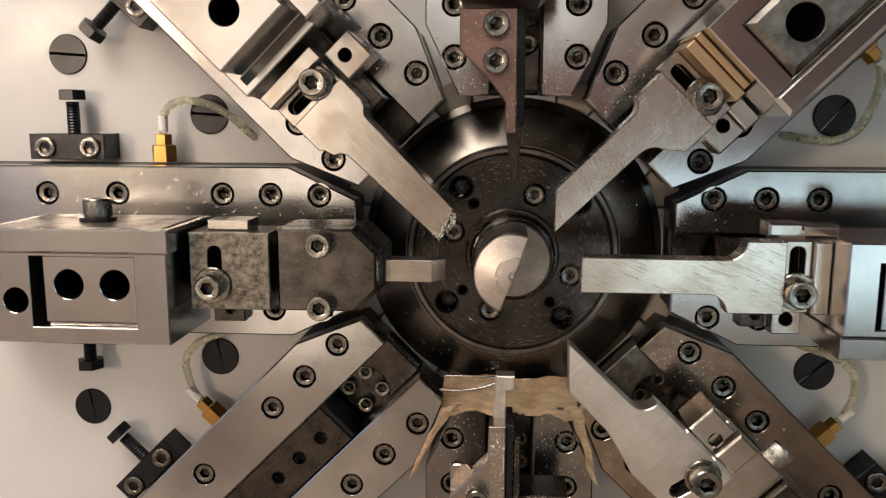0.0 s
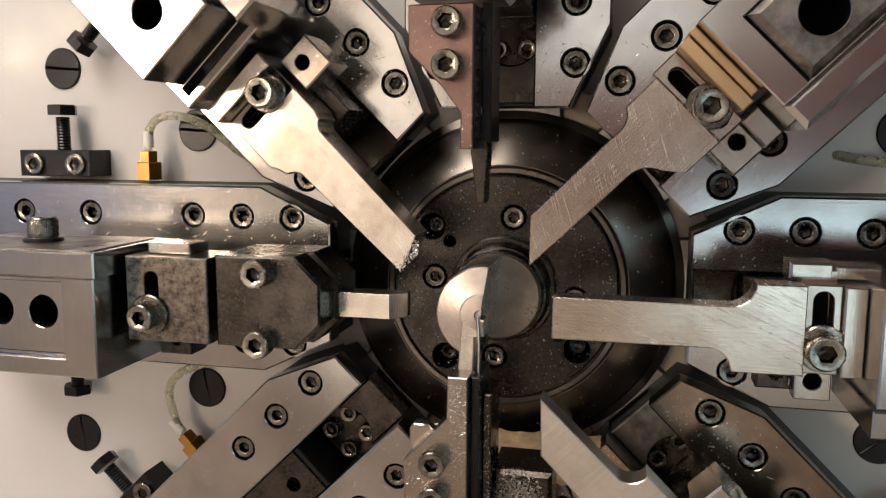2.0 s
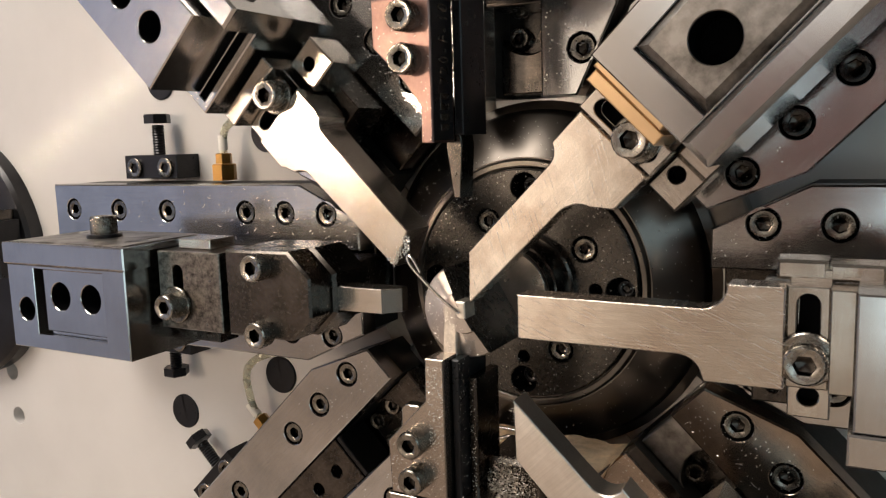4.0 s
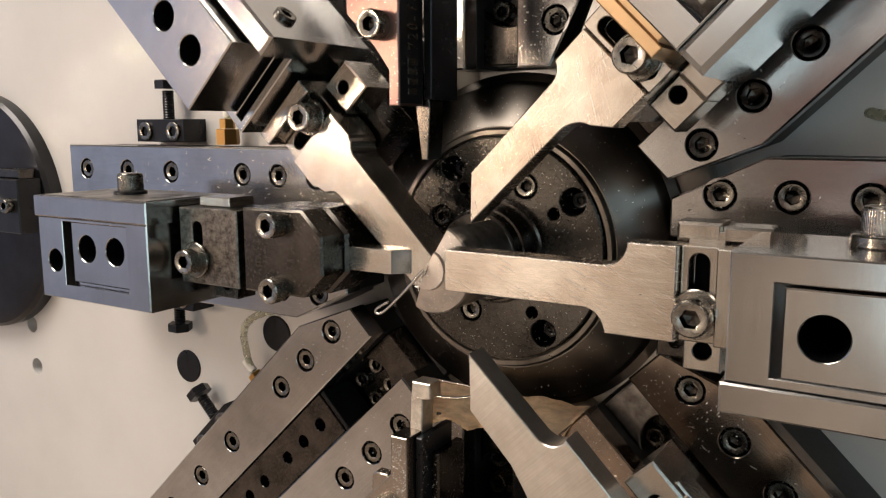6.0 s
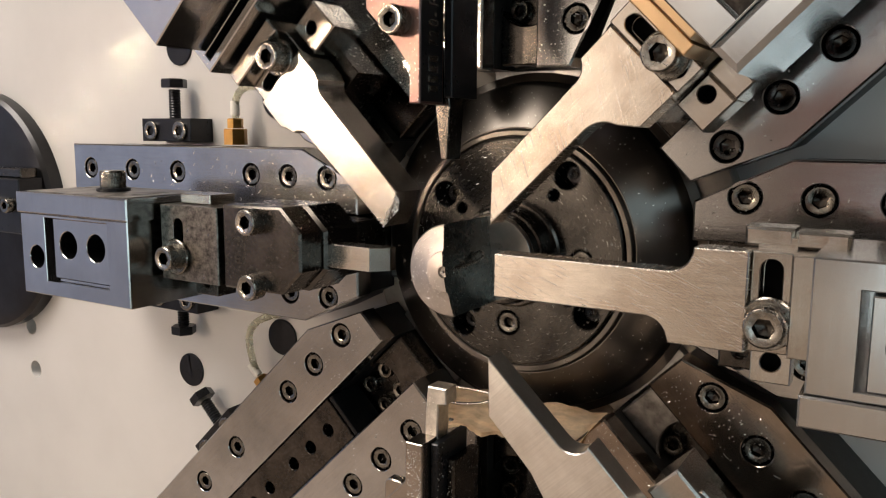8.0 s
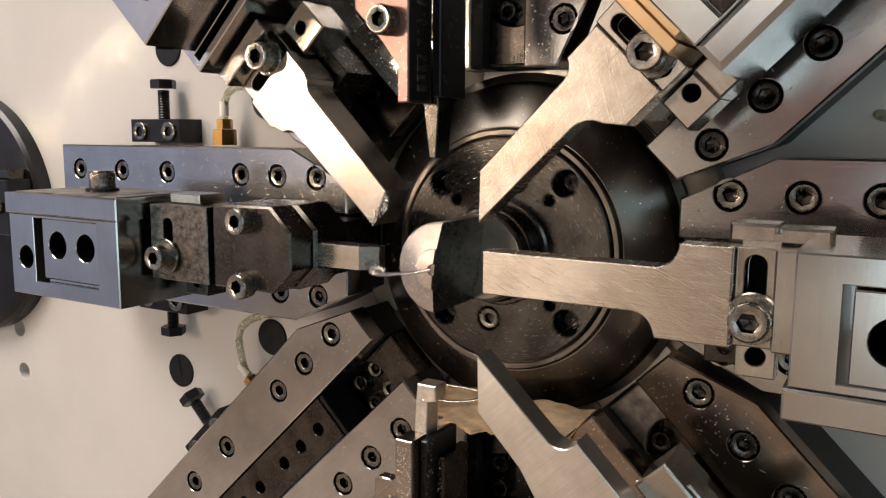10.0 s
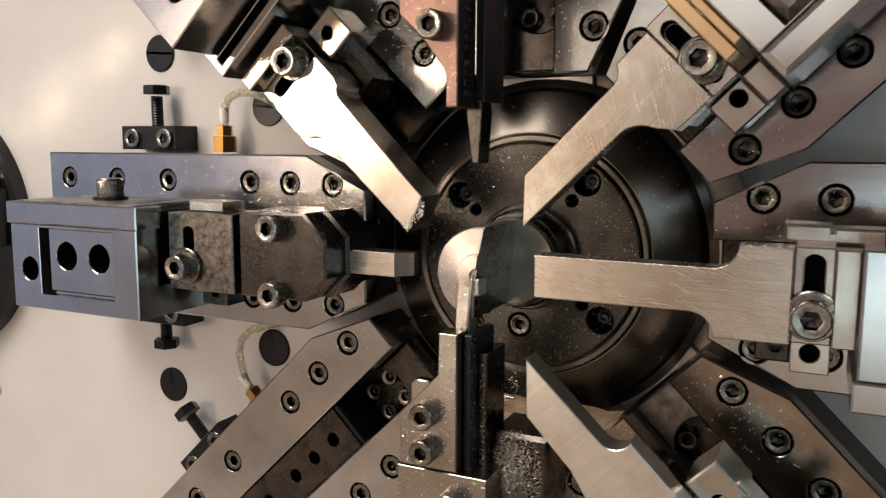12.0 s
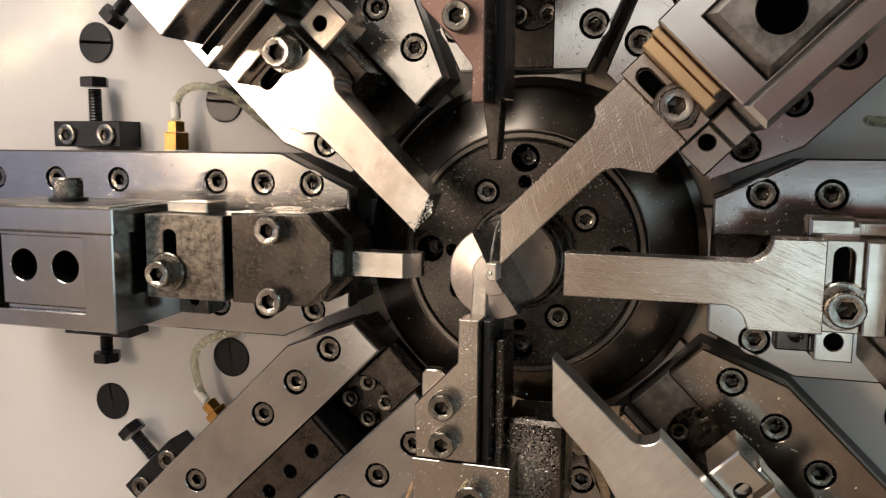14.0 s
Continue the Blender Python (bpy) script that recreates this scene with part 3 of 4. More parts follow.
def build_left_slide():
    t = slide_base("left_tool_slide", 180, "tool slide with a mottled dark holder and a square steel bar", 122)
    tool_block_body(t, 173, 267, -15, 32, 96, (189.5, -13.4, 245, 24), [(201, 1.5, 8.1), (225, 1.5, 8.1)], [(253, 10, 7.0)], (-27, -15.2))
    washer(t, 222, -27, 66, 9.5, 2.6, tilt=DOWNV, mat=BLACK)
    cap_screw(t, 222, -29.4, 66, 7.2, 10, SCREW, True, tilt=DOWNV)
    for u in (190, 245):
        bm = bmesh.new()
        lathe(bm, [(6.4, 0), (6.4, 0.3), (4.2, 0.35)], 24)
        b = part("top_plug", bm, BLACK, t)
        b.matrix_basis = Matrix.Translation((u * MM, -27 * MM, 72 * MM)) @ DOWNV
    part("top_pad", slab(bmesh.new(), rect(176, 40, 264, 93), 27.1, 27.5, [(slot(186, 60, 186, 78, 3.6), 0.3), (slot(243, 56, 257, 56, 3.6), 0.3)], 0.1, Matrix.Rotation(radians(90), 4, "X")), STAINED, t, "oil-stained top face")
    block("holder_foot", rect(80, -14, 168, 14), -2, 50, GUNMETAL, t)
    block("clamp_plate", rect(126, -23.5, 168.5, 17), 49, 78, MOTTLED, t, "mottled dark steel clamp plate", [(slot(155, -13, 155, 1, 3.9), 14)], 0.6)
    slot_floor(t, slot(155, -13, 155, 1, 3.9), 64)
    washer(t, 156, 4, 78, 9.6, 2.2, mat=SCREW)
    cap_screw(t, 156, 4, 80.2, 6.6, 8, SCREWLIGHT, True)
    head = [(122, -25.5), (83, -26), (70.5, -14), (70.5, 5), (83, 17), (122, 17)]
    block("tool_head", head, 62, 78, GUNMETAL, t, "oily dark chamfered tool head", (), 1.1)
    block("window_ledge", rect(190.2, 21.6, 237.6, 23.6), 60, 92.6, BLOCK, t, "bright ledge under the drilled insert", (), 0.3)
    block("tool_head_back", [(122, -25.5), (80.6, -26), (68.0, -14), (68.0, 5.6), (80.6, 17.6), (122, 17)], 36, 61.6, GUNMETAL, t, "", (), 1.6)
    for v in (-18.5, 14.0):
        cap_screw(t, 99, v, 78, 6.6, 8.2, SCREWLIGHT, True, spin=v)
    part("forming_bar", slab(bmesh.new(), [(36.7, 46.5), (121, 46.5), (121, 59), (43.6, 59), (36.7, 51.5)], -4.4, 7.2, (), 0.35, Matrix.Rotation(radians(90), 4, "X")), TOOL, t, "square ground steel forming bar with a bevelled end")
    block("stop_tab", rect(139, -29, 161, -23.7), 52, 70, TOOL, t)
    block("lower_key", rect(146, 17.2, 163, 28), 46, 60, GUNMETAL, t, "", [(circle(154, 21, 3, 16), 6)])
    return t


def build_right_slide():
    t = slide_base("right_tool_slide", 0, "tool slide with a broad brushed steel forming blade", 122)
    tool_block_body(t, 156, 262, -20, 25, 96, (170, -17, 246, 16), [(186, -1.5, 8.2), (212, -1.5, 8.2), (236, -1.5, 8.2)], [], (-31, -20.2))
    washer(t, 199, 25, 60, 10.5, 4.2, tilt=UPV, mat=SCREW)
    cap_screw(t, 199, 29, 60, 7.4, 10, SCREWLIGHT, True, tilt=UPV)
    block("holder_foot", rect(120, -14, 160, 14), -2, 53, GUNMETAL, t)
    outline = [(33.7, -4.6), (97, -4.6)] + neck(97, -13.6, 9, 90, 12) + [(106.5, -14), (133.5, -14), (133.5, 22.5), (115, 22.5)] + neck(105, 22.5, 9.5, 0, -85) + [(33.7, 13.4)]
    block("forming_blade", outline, 65.5, 78, SAWN, t, "brushed steel forming blade with a waisted neck", (), 0.45)
    sl = slot(140.6, -9, 140.6, 16, 4.1)
    block("clamp_plate", rect(133.7, -14, 147.4, 22.4), 63, 73, TOOLV, t, "slotted steel clamp plate", [(sl, 9)], 0.5)
    slot_floor(t, sl, 64)
    bore(t, 140.6, -20, 62.8, 4, 7)
    block("clamp_rib", rect(147.6, -14, 155.6, 22.4), 63, 77, TOOLV, t, "", (), 0.5)
    block("key_plate", rect(133.6, -28, 147.8, 27), 53.2, 62.8, TOOLV, t, "", [(circle(140.6, -20, 4, 18), 7)], 0.5)
    block("top_key", rect(129, 22.7, 146, 30), 48, 63, TOOLV, t, "", (), 1.2)
    block("top_rib", rect(146.4, 22.7, 164, 29), 48, 63, TOOLV, t, "", (), 1.0)
    washer(t, 140.6, -3, 73, 9.6, 2.4, mat=SCREWLIGHT)
    cap_screw(t, 140.6, -3, 75.4, 7.2, 8.6, SCREWLIGHT, False)
    block("lower_key", rect(120, -27, 133.3, -14.4), 40, 53, GUNMETAL, t, "", [(circle(128, -20, 3.4, 16), 6)], 0.8)
    return t


def build_upper_left_slide():
    t = slide_base("upper_left_tool_slide", 135, "tool slide with a bright steel blade and a stepped block", 126)
    block("block_foot", rect(166, -14.2, 300, 14.2), -2, 22, GUNMETAL, t)
    block("block_base", rect(163, -19, 305, 32), 20, 68, BLOCK, t, "stepped ground steel block", [(rect(166.5, -18, 172, 28), 22)], 0.6)
    drilled = block("drilled_block", rect(172.2, -17.4, 305, 26), 68.2, 100, BLOCK, t, "drilled steel insert block", [(circle(u, 4, 7.6, 28), 31) for u in (190, 214, 262)], 0.6)
    for u in (190, 214, 262):
        bore(drilled, u, 4, 100, 7.6, 31)
    block("side_plate", rect(161.5, -31, 305, -19.2), 18, 92, BLOCK, t, "bevelled steel side plate", (), 1.2)
    for u in (178, 214):
        cap_screw(t, u, -31, 70, 5.4, 2.4, SCREW, tilt=DOWNV)
    outline = [(47.4, -1.2), (44.2, 6), (40.6, 16.6), (104, 19.0)] + neck(105, 26.2, 7.2, -90, -14)[1:] + [(117.8, 26.4), (120, 28.4), (138.2, 28.4), (138.2, -7.2), (122.4, -7.2), (121, -6.2)] + neck(113, -8.2, 6.2, 20, 84)
    block("forming_blade", outline, 30, 51.5, TOOL, t, "bright brushed steel forming blade", (), 0.45)
    block("holder_foot", rect(118, -14, 166, 14), -2, 26.6, GUNMETAL, t)
    block("clamp_plate", rect(138.4, -6, 151.6, 30), 26.8, 46, TOOLV, t, "slotted clamp plate", [(slot(145.6, 4, 145.6, 22, 4.1), 10)], 0.5)
    slot_floor(t, slot(145.6, 4, 145.6, 22, 4.1), 36)
    bore(t, 146.4, -16.6, 42, 4, 12)
    block("clamp_rib", rect(151.8, -8, 160, 30), 26.8, 58, TOOLV, t, "", (), 0.6)
    washer(t, 145.7, 4, 50, 9.4, 2.2, mat=SCREW)
    cap_screw(t, 145.7, 4, 52.2, 7.4, 9, SCREWLIGHT, True)
    block("key_block", rect(136, -27, 155, -8.6), 18, 42, TOOLV, t, "", [(circle(146.4, -16.6, 4, 20), 12)], 0.8)
    rnd = random.Random(11)
    scatter("swarf", [(40.5 + 5 * abs(rnd.gauss(0, 0.5)) + max(0, (4 - y)) * 0.8, y, 51.6) for y in [rnd.uniform(0, 16.5) for i in range(150)]], 0.45, 7, t)
    return t


def build_upper_right_slide():
    t = slide_base("upper_right_tool_slide", 45, "tool slide with a pointed brushed blade and golden spacers", 120)
    block("block_foot", rect(152, -14.2, 300, 14.2), -2, 22, GUNMETAL, t)
    win = [(160.4, -18.6), (160.4, 16), (296, 16), (296, -18.6)]
    block("block_frame", rect(149, -19, 305, 26), 20, 88, BLOCK, t, "ground steel tool block frame", [(win, 26)], 0.6)
    block("insert_block", rect(162.0, -18.2, 292, 15.4), 66, 90, STAINED, t, "dark drilled insert", [(circle(u, -3, 9.2, 32), 20) for u in (181, 215, 250)], 3.2)
    for u in (181, 215, 250):
        bore(t, u, -3, 90, 9.2, 20)
    block("side_plate", rect(149, -31.4, 305, -19.2), 20, 88, BLOCK, t, "ground steel side plate", (), 2.2)
    outline = [(31.0, 1.2), (90, 0.4)] + neck(90, -11.6, 12, 90, 20)[1:] + [(107.5, -15), (126, -15), (126, 22.6), (110, 22.6)] + neck(101, 25.2, 8, -20, -88) + [(47.6, 17.2)]
    block("forming_blade", outline, 45, 58, GROUND, t, "pointed brushed steel forming blade", (), 0.45)
    block("holder_foot", rect(110, -14, 150, 14), -2, 44.6, GUNMETAL, t)
    block("clamp_plate", rect(126.2, -15, 139, 25), 44, 55, TOOLV, t, "slotted clamp plate", [(slot(132.4, -8, 132.4, 17, 4.1), 10)], 0.5)
    slot_floor(t, slot(132.4, -8, 132.4, 17, 4.1), 45)
    bore(t, 132, -21, 44, 4, 12)
    washer(t, 133, -1.4, 55.2, 9.8, 2.4, mat=SCREW)
    cap_screw(t, 133, -1.4, 57.6, 7.4, 9, SCREWLIGHT, False)
    block("spacer", rect(139.2, -11, 144.6, 25), 40, 74, BRONZE, t, "golden coated steel spacer", (), 0.5)
    block("spacer", rect(145.0, -9, 148.6, 26), 40, 76, BRONZE, t, "golden coated steel spacer", (), 0.5)
    block("key_block", rect(121, -31, 138, -15.4), 24, 44, TOOLV, t, "", [(circle(132, -21, 4, 20), 12)], 0.8)
    block("key_rib", rect(138.6, -31, 148, -15.4), 24, 46, TOOLV, t, "", (), 0.8)
    return t


def build_lower_right_slide():
    t = slide_base("lower_right_tool_slide", -45, "tool slide with a sharp milled steel deflector blade", 138)
    outline = [(43.8, -2.8), (62.6, -20.6), (92, -21.2), (104, -24), (118, -28), (157, -27), (155, 8.4), (98, 8.4)] + neck(90, 6.6, 8.6, 6, -92) + [(83, -2.2)]
    block("deflector_blade", outline, 60, 73, MILLED, t, "sharp milled steel deflector blade", [(slot(141, -17, 144, -2, 4.3), 11)], 0.5)
    slot_floor(t, slot(141, -17, 144, -2, 4.3), 62)
    bore(t, 141, 15, 58, 4.2, 14)
    washer(t, 144, -2, 73, 9.6, 1.8, mat=SCREW)
    cap_screw(t, 144, -2, 74.8, 8.0, 8.6, SCREW, True)
    block("holder_foot", rect(138, -14, 182, 14), -2, 40, GUNMETAL, t)
    block("clamp_base", rect(139, -29, 184, 27), 39.6, 54, TOOLV, t, "steel clamp base", (), 0.8)
    block("key_block", rect(126.5, 9, 145, 26), 30, 58, TOOLV, t, "", [(circle(141, 15, 4.2, 20), 14)], 1.0)
    block("clamp_rib", rect(146, 9, 160, 27), 54.2, 62, TOOLV, t, "", (), 1.0)
    block("block_body", rect(184.4, -20, 305, 26), -2, 60, GUNMETAL, t, "dark steel tool block", [(circle(205, 0, 7, 24), 12)], 0.8)
    cap_screw(t, 176, 27, 45, 7, 11, SCREWLIGHT, True, tilt=UPV)
    return t


def build_top_slide():
    t = slide_base("top_tool_slide", 90, "tool slide with a narrow parting blade in a steel holder", 140)
    outline = [(134, 0.4), (75, 0.4), (75, 5.8), (90, 5.6), (101, 14), (115, 28), (134, 28)]
    block("blade_holder", outline, 63, 82, BROWN, t, "dark brown steel blade holder", (), 0.5)
    for u in (109, 126):
        cap_screw(t, u, 10.5, 82, 6.3, 8, SCREW, True, spin=u)
    block("blade_back", rect(78, -4.0, 160, 0.2), 40, 62.8, BLACK, t, "", (), 0.5)
    bm = bmesh.new()
    slab(bm, rect(76, 0.2, 133, 0.39), 64, 81, ch=0.05)
    part("side_strip", bm, BLACK, t, "black side strip with raised marks")
    block("parting_blade", [(51, -1.2), (51, 2.0), (73, 5.0), (90, 5.0), (90, 0.2), (74, -2.6)], 50, 61.8, GUNMETAL, t, "narrow parting blade", (), 0.4)
    block("holder_block", [(137, 27.6), (137, -10), (144, -16), (215, -16), (215, 27.6)], 50, 90, BROWN, t, "brown steel holder block", [([(161, -14.5), (161, 18), (205, 18), (205, -14.5)], 15)], 0.6)
    block("insert_block", rect(173, -13.6, 204, 17.4), 75, 89, TOOL, t, "steel insert", [(circle(183, 1, 7, 24), 10)], 0.5)
    # Dark sheet laid where the holder's window is only shaded.
    block("window_floor", rect(161.6, -14.0, 172.8, 17.4), 75.05, 75.6, SHADEBLACK, t, "dark sheet for the shade in the holder window", (), 0)
    # the rib is bored from its flank, which faces -v
    down = Matrix.Rotation(radians(90), 4, "X")
    bm = bmesh.new()
    slab(bm, rect(145, 33, 215, 92), 16.2, 25, [(circle(158.5, 75, 7.6), 6.5), (circle(159.5, 49.5, 7.6), 6.5), (circle(173.5, 62, 9.0), 7.5), (circle(188, 75, 7.6), 6.5), (circle(188, 49.5, 7.6), 6.5)], 0.6, down)
    part("side_rib", bm, BROWN, t, "brown steel side rib with counterbored screws")
    for u, n in ((158.5, 75), (159.5, 49.5), (188, 75), (188, 49.5)):
        cap_screw(t, u, -18.6, n, 6.4, 5.2, SCREWDARK, tilt=down, spin=u)
    bm = bmesh.new()
    prof = []
    for i in range(9):
        prof += [(5.7, i * 1.9), (4.7, i * 1.9 + 0.95)]
    lathe(bm, prof, 20)
    s = part("set_screw", bm, SCREW, t, "threaded set screw")
    s.matrix_basis = Matrix.Translation((149 * MM, 3 * MM, 89.6 * MM))
    cap_screw(t, 149, 3, 104, 6.0, 5, SCREW)
    bore(t, 183, 1, 89, 7, 10)
    rnd = random.Random(44)
    spots = [(rnd.uniform(137, 160), rnd.uniform(-9, 27), 90.2) for i in range(60)] + [(rnd.uniform(146, 214), rnd.uniform(-25, -16.4), 92.2) for i in range(60)]
    spots += [(rnd.uniform(104, 133), rnd.uniform(1, 26), 82.2) for i in range(40)] + [(rnd.uniform(76, 100), rnd.uniform(0.6, 5), 82.2) for i in range(25)]
    scatter("swarf", spots, 0.33, 45, t)
    block("holder_foot", rect(142, -14.2, 215, 14.2), -2, 50, GUNMETAL, t)
    # raised marking along the flank of the holder
    side = Matrix.Translation((77 * MM, 0.10 * MM, 63.5 * MM)) @ Matrix(((1, 0, 0, 0), (0, 0, -1, 0), (0, 1, 0, 0), (0, 0, 0, 1)))
    x = 3.0
    for i in range(4):
        b = block("marking_bar", rect(x, 4.4, x + 2.6, 12.2), 0, 0.35, SCREW, t, "", (), 0.1)
        b.matrix_basis = side
        x += 4.2
    x += 2.0
    for letter in "720-F-10":
        cu = bpy.data.curves.new("marking", "FONT")
        cu.body, cu.size, cu.extrude, cu.bevel_depth = letter, 11.0 * MM, 0.3 * MM, 0.06 * MM
        cu.materials.append(SCREW)
        ob = new("marking", cu)
        ob.parent = t
        ob.matrix_basis = side @ Matrix.Translation((x * MM, 4.4 * MM, 0)) @ Matrix.Diagonal((0.58, 1, 1, 1))
        x += 4.2
    return t


def build_bottom_slide():
    t = slide_base("bottom_tool_slide", -90, "tool slide with a hooked bending finger strewn with chips", 150)
    outline = [(78.5, -12), (78.5, -3), (143.5, -3), (143.5, -31.5), (119, -32.5), (98, -12.4)]
    block("finger_holder", outline, 62, 75, OILY, t, "oily steel finger holder covered in chips", (), 0.5)
    for u in (117, 134):
        cap_screw(t, u, -17.6, 75, 6.2, 8, SCREW, True, spin=u)
    block("bending_finger", [(55, -8.4), (55, 1.6), (62.6, 1.8), (63.4, -2.4), (80, -3.0), (100, -3), (100, -10), (80, -10), (64, -9.2)], 52, 61.8, CARBIDE, t, "pale hooked bending finger", (), 0.6)
    block("finger_back", rect(80, -2.6, 150, 1.0), 40, 68, BLACK, t, "", (), 0.5)
    block("finger_rib", rect(90, 1.2, 150, 5.4), 36, 60, GUNMETAL, t, "oily dark rib beside the finger", (), 0.8)
    block("chip_tab", [(106, -31), (106, -24), (112, -18), (122, -18), (122, -33), (108, -33)], 56, 61.9, OILY, t, "", (), 0.6)
    block("holder_block", rect(144, -33, 215, 12), 30, 75.4, OILY, t, "oily steel holder block", (), 0.3)
    cap_screw(t, 158, -4, 75.4, 7, 8, SCREW, True)
    block("holder_foot", rect(150, -14.2, 215, 14.2), -2, 30, GUNMETAL, t)
    block("side_block", rect(130, 4.6, 176, 33), 20, 50, GUNMETAL, t, "oily dark block under a heap of chips", (), 2.0)
    rnd = random.Random(21)
    heap, bright = [], []
    while len(heap) < 4600:
        u, v = rnd.gauss(150, 11), rnd.gauss(17, 7)
        d = ((u - 150) / 21.8) ** 2 + ((v - 17) / 13.7) ** 2
        if d < 1.05:
            heap.append((u, v, 49.6 + 11 * max(0, 1 - math.sqrt(d)) ** 0.85 * rnd.random() ** 0.35))
    bright = heap[:420]
    for i in range(330):
        u = rnd.uniform(82, 142)
        bright.append((u, rnd.uniform(-31 if u > 119 else -11, -3.4), 75.2))
    bright += [(rnd.uniform(80, 148), 1.1, rnd.uniform(61, 68)) for i in range(60)] + [(rnd.uniform(92, 148), rnd.uniform(1.6, 5.0), 60.1) for i in range(90)]
    bright += [(rnd.uniform(145, 176), min(11.5, rnd.gauss(3, 6)), 75.6) for i in range(170)]
    bright += [(rnd.uniform(145, 200), rnd.uniform(-32, 11), 75.6) for i in range(200)]
    bright += [(rnd.uniform(60, 80), rnd.uniform(-9, -3.4), 62.0) for i in range(40)]
    scatter("swarf", bright, 0.32, 9, t)
    scatter("swarf", heap[420:], 0.46, 10, t, SWARF)
    return t


def build_lower_left_slide():
    t = slide_base("lower_left_tool_slide", -135, "empty slide bar with a row of tapped holes", 156, -2.0, [(circle(u, 0, 4.6, 20), 12) for u in (170, 190, 210, 240, 260)])
    block("end_stop", rect(152.6, -14.2, 155.8, 14.2), -30, -3, BLACK, t)
    return t


# ---- other things on the plate ----
def build_feed_wheel():
    w = thing("feed_wheel", station(0), "large dark round feed wheel cover on the plate", "wheel cover")
    at = Matrix.Translation((-552 * MM, -12 * MM, 0))
    bm = bmesh.new()
    lathe(bm, [(108, FACE), (108, -43), (105, -40), (96, -38), (60, -36.5), (58, -36)], 80, at)
    part("wheel_disc", bm, RAILSIDE, w)
    block("wheel_bracket", rect(-640, -24, -453, 22), -39, -18, BLACK, w, "dark bracket with cap screws", (), 1.0)
    for x in (-464, -488, -528):
        cap_screw(w, x, 0, -18, 6.2, 7, SCREW)
    block("bracket_lid", rect(-640, 22.2, -459, 30), -39, -24, GUNMETAL, w, "", (), 1.0)


def build_tape():
    """Old masking tape stuck under the hub, its torn ends hanging over the guides."""
    t = thing("masking_tape", station(0), "torn stained beige masking tape below the hub", "tape")
    rnd = random.Random(8)

    def strip(path, name):
        bm = bmesh.new()
        rows = []
        for i, (x, z, n, hx, hz) in enumerate(path):
            j = rnd.uniform(-1.6, 1.6)
            rows.append([bm.verts.new(((x + hx * s + (j if abs(s) == 1 else 0)) * MM, (z + hz * s + (j * 0.7 if abs(s) == 1 else 0)) * MM, (n + rnd.uniform(-0.9, 0.9)) * MM)) for s in (-1, -0.5, 0, 0.5, 1)])
        for a, b in zip(rows, rows[1:]):
            for i in range(4):
                bm.faces.new((a[i], a[i + 1], b[i + 1], b[i]))
        bmesh.ops.solidify(bm, geom=bm.faces[:], thickness=0.0006)
        part(name, bm, TAPE, t)

    # the band hangs from the flange's edge and folds forward over the ends of the guide bars
    bm = bmesh.new()
    rows = []
    for i in range(49):
        x = -42 + 2.0 * i
        top = -80.5 - 1.2 * math.sin(i * 0.31) + (0.0 if x < 40 else (x - 40) * 0.12)
        low = -98.5 - 1.3 * math.sin(i * 0.52) - 2.6 * max(0, -(x + 26) / 16) - 3.2 * max(0, 1 - abs(x - 36) / 16)
        if x > 42:
            low += (x - 42) * 1.55
        row = []
        for k in range(9):
            f = k / 8
            n = -15 + 17.5 * min(1, f * 1.15) ** 1.5 + 0.9 * math.sin(i * 0.9 + k * 0.8) + rnd.uniform(-0.35, 0.35)
            row.append(bm.verts.new(((x + rnd.uniform(-0.5, 0.5)) * MM, (top + (low - top) * f + (rnd.uniform(-0.7, 0.7) if k == 8 else 0)) * MM, n * MM)))
        rows.append(row)
    for a, b in zip(rows, rows[1:]):
        for k in range(8):
            bm.faces.new((a[k], a[k + 1], b[k + 1], b[k]))
    bmesh.ops.solidify(bm, geom=bm.faces[:], thickness=0.0006)
    part("tape_band", bm, TAPE, t)
    strip([(-38 - 24 * i / 9, -95 - 48 * i / 9, 2.5 + math.sin(i), 4.2 - 0.34 * i, 1.2) for i in range(10)], "tape_end")
    strip([(40 + 14 * i / 9, -93 - 50 * i / 9, 2.5 + math.sin(i * 1.3), 4.0 - 0.28 * i, -0.8) for i in range(10)], "tape_end")
    tube("stray_wire", [(-41, -79, -9), (-25, -78, -8), (-6, -79.5, -9)], 0.8, WIREM, t)
    tube("stray_wire", [(-44, -87, -6), (-26, -89, -5), (-8, -82, -7)], 0.8, WIREM, t)


def build_wire():
    """The bent end of the spring wire; it swings about the nose of the guide."""
    w = thing("spring_wire", station(0), "thin bent spring wire with a hooked end", "wire")
    tube("wire_end", [(0, 0, 0), (3, 0, 1), (12, 0.6, 1.2), (24, 0, 1), (31, -0.3, 1), (35.4, -2.2, 1), (34.2, -4.8, 1.3), (30, -3.6, 1.6), (25, -1.9, 1.8)], 0.75, WIREM, w)
    return w


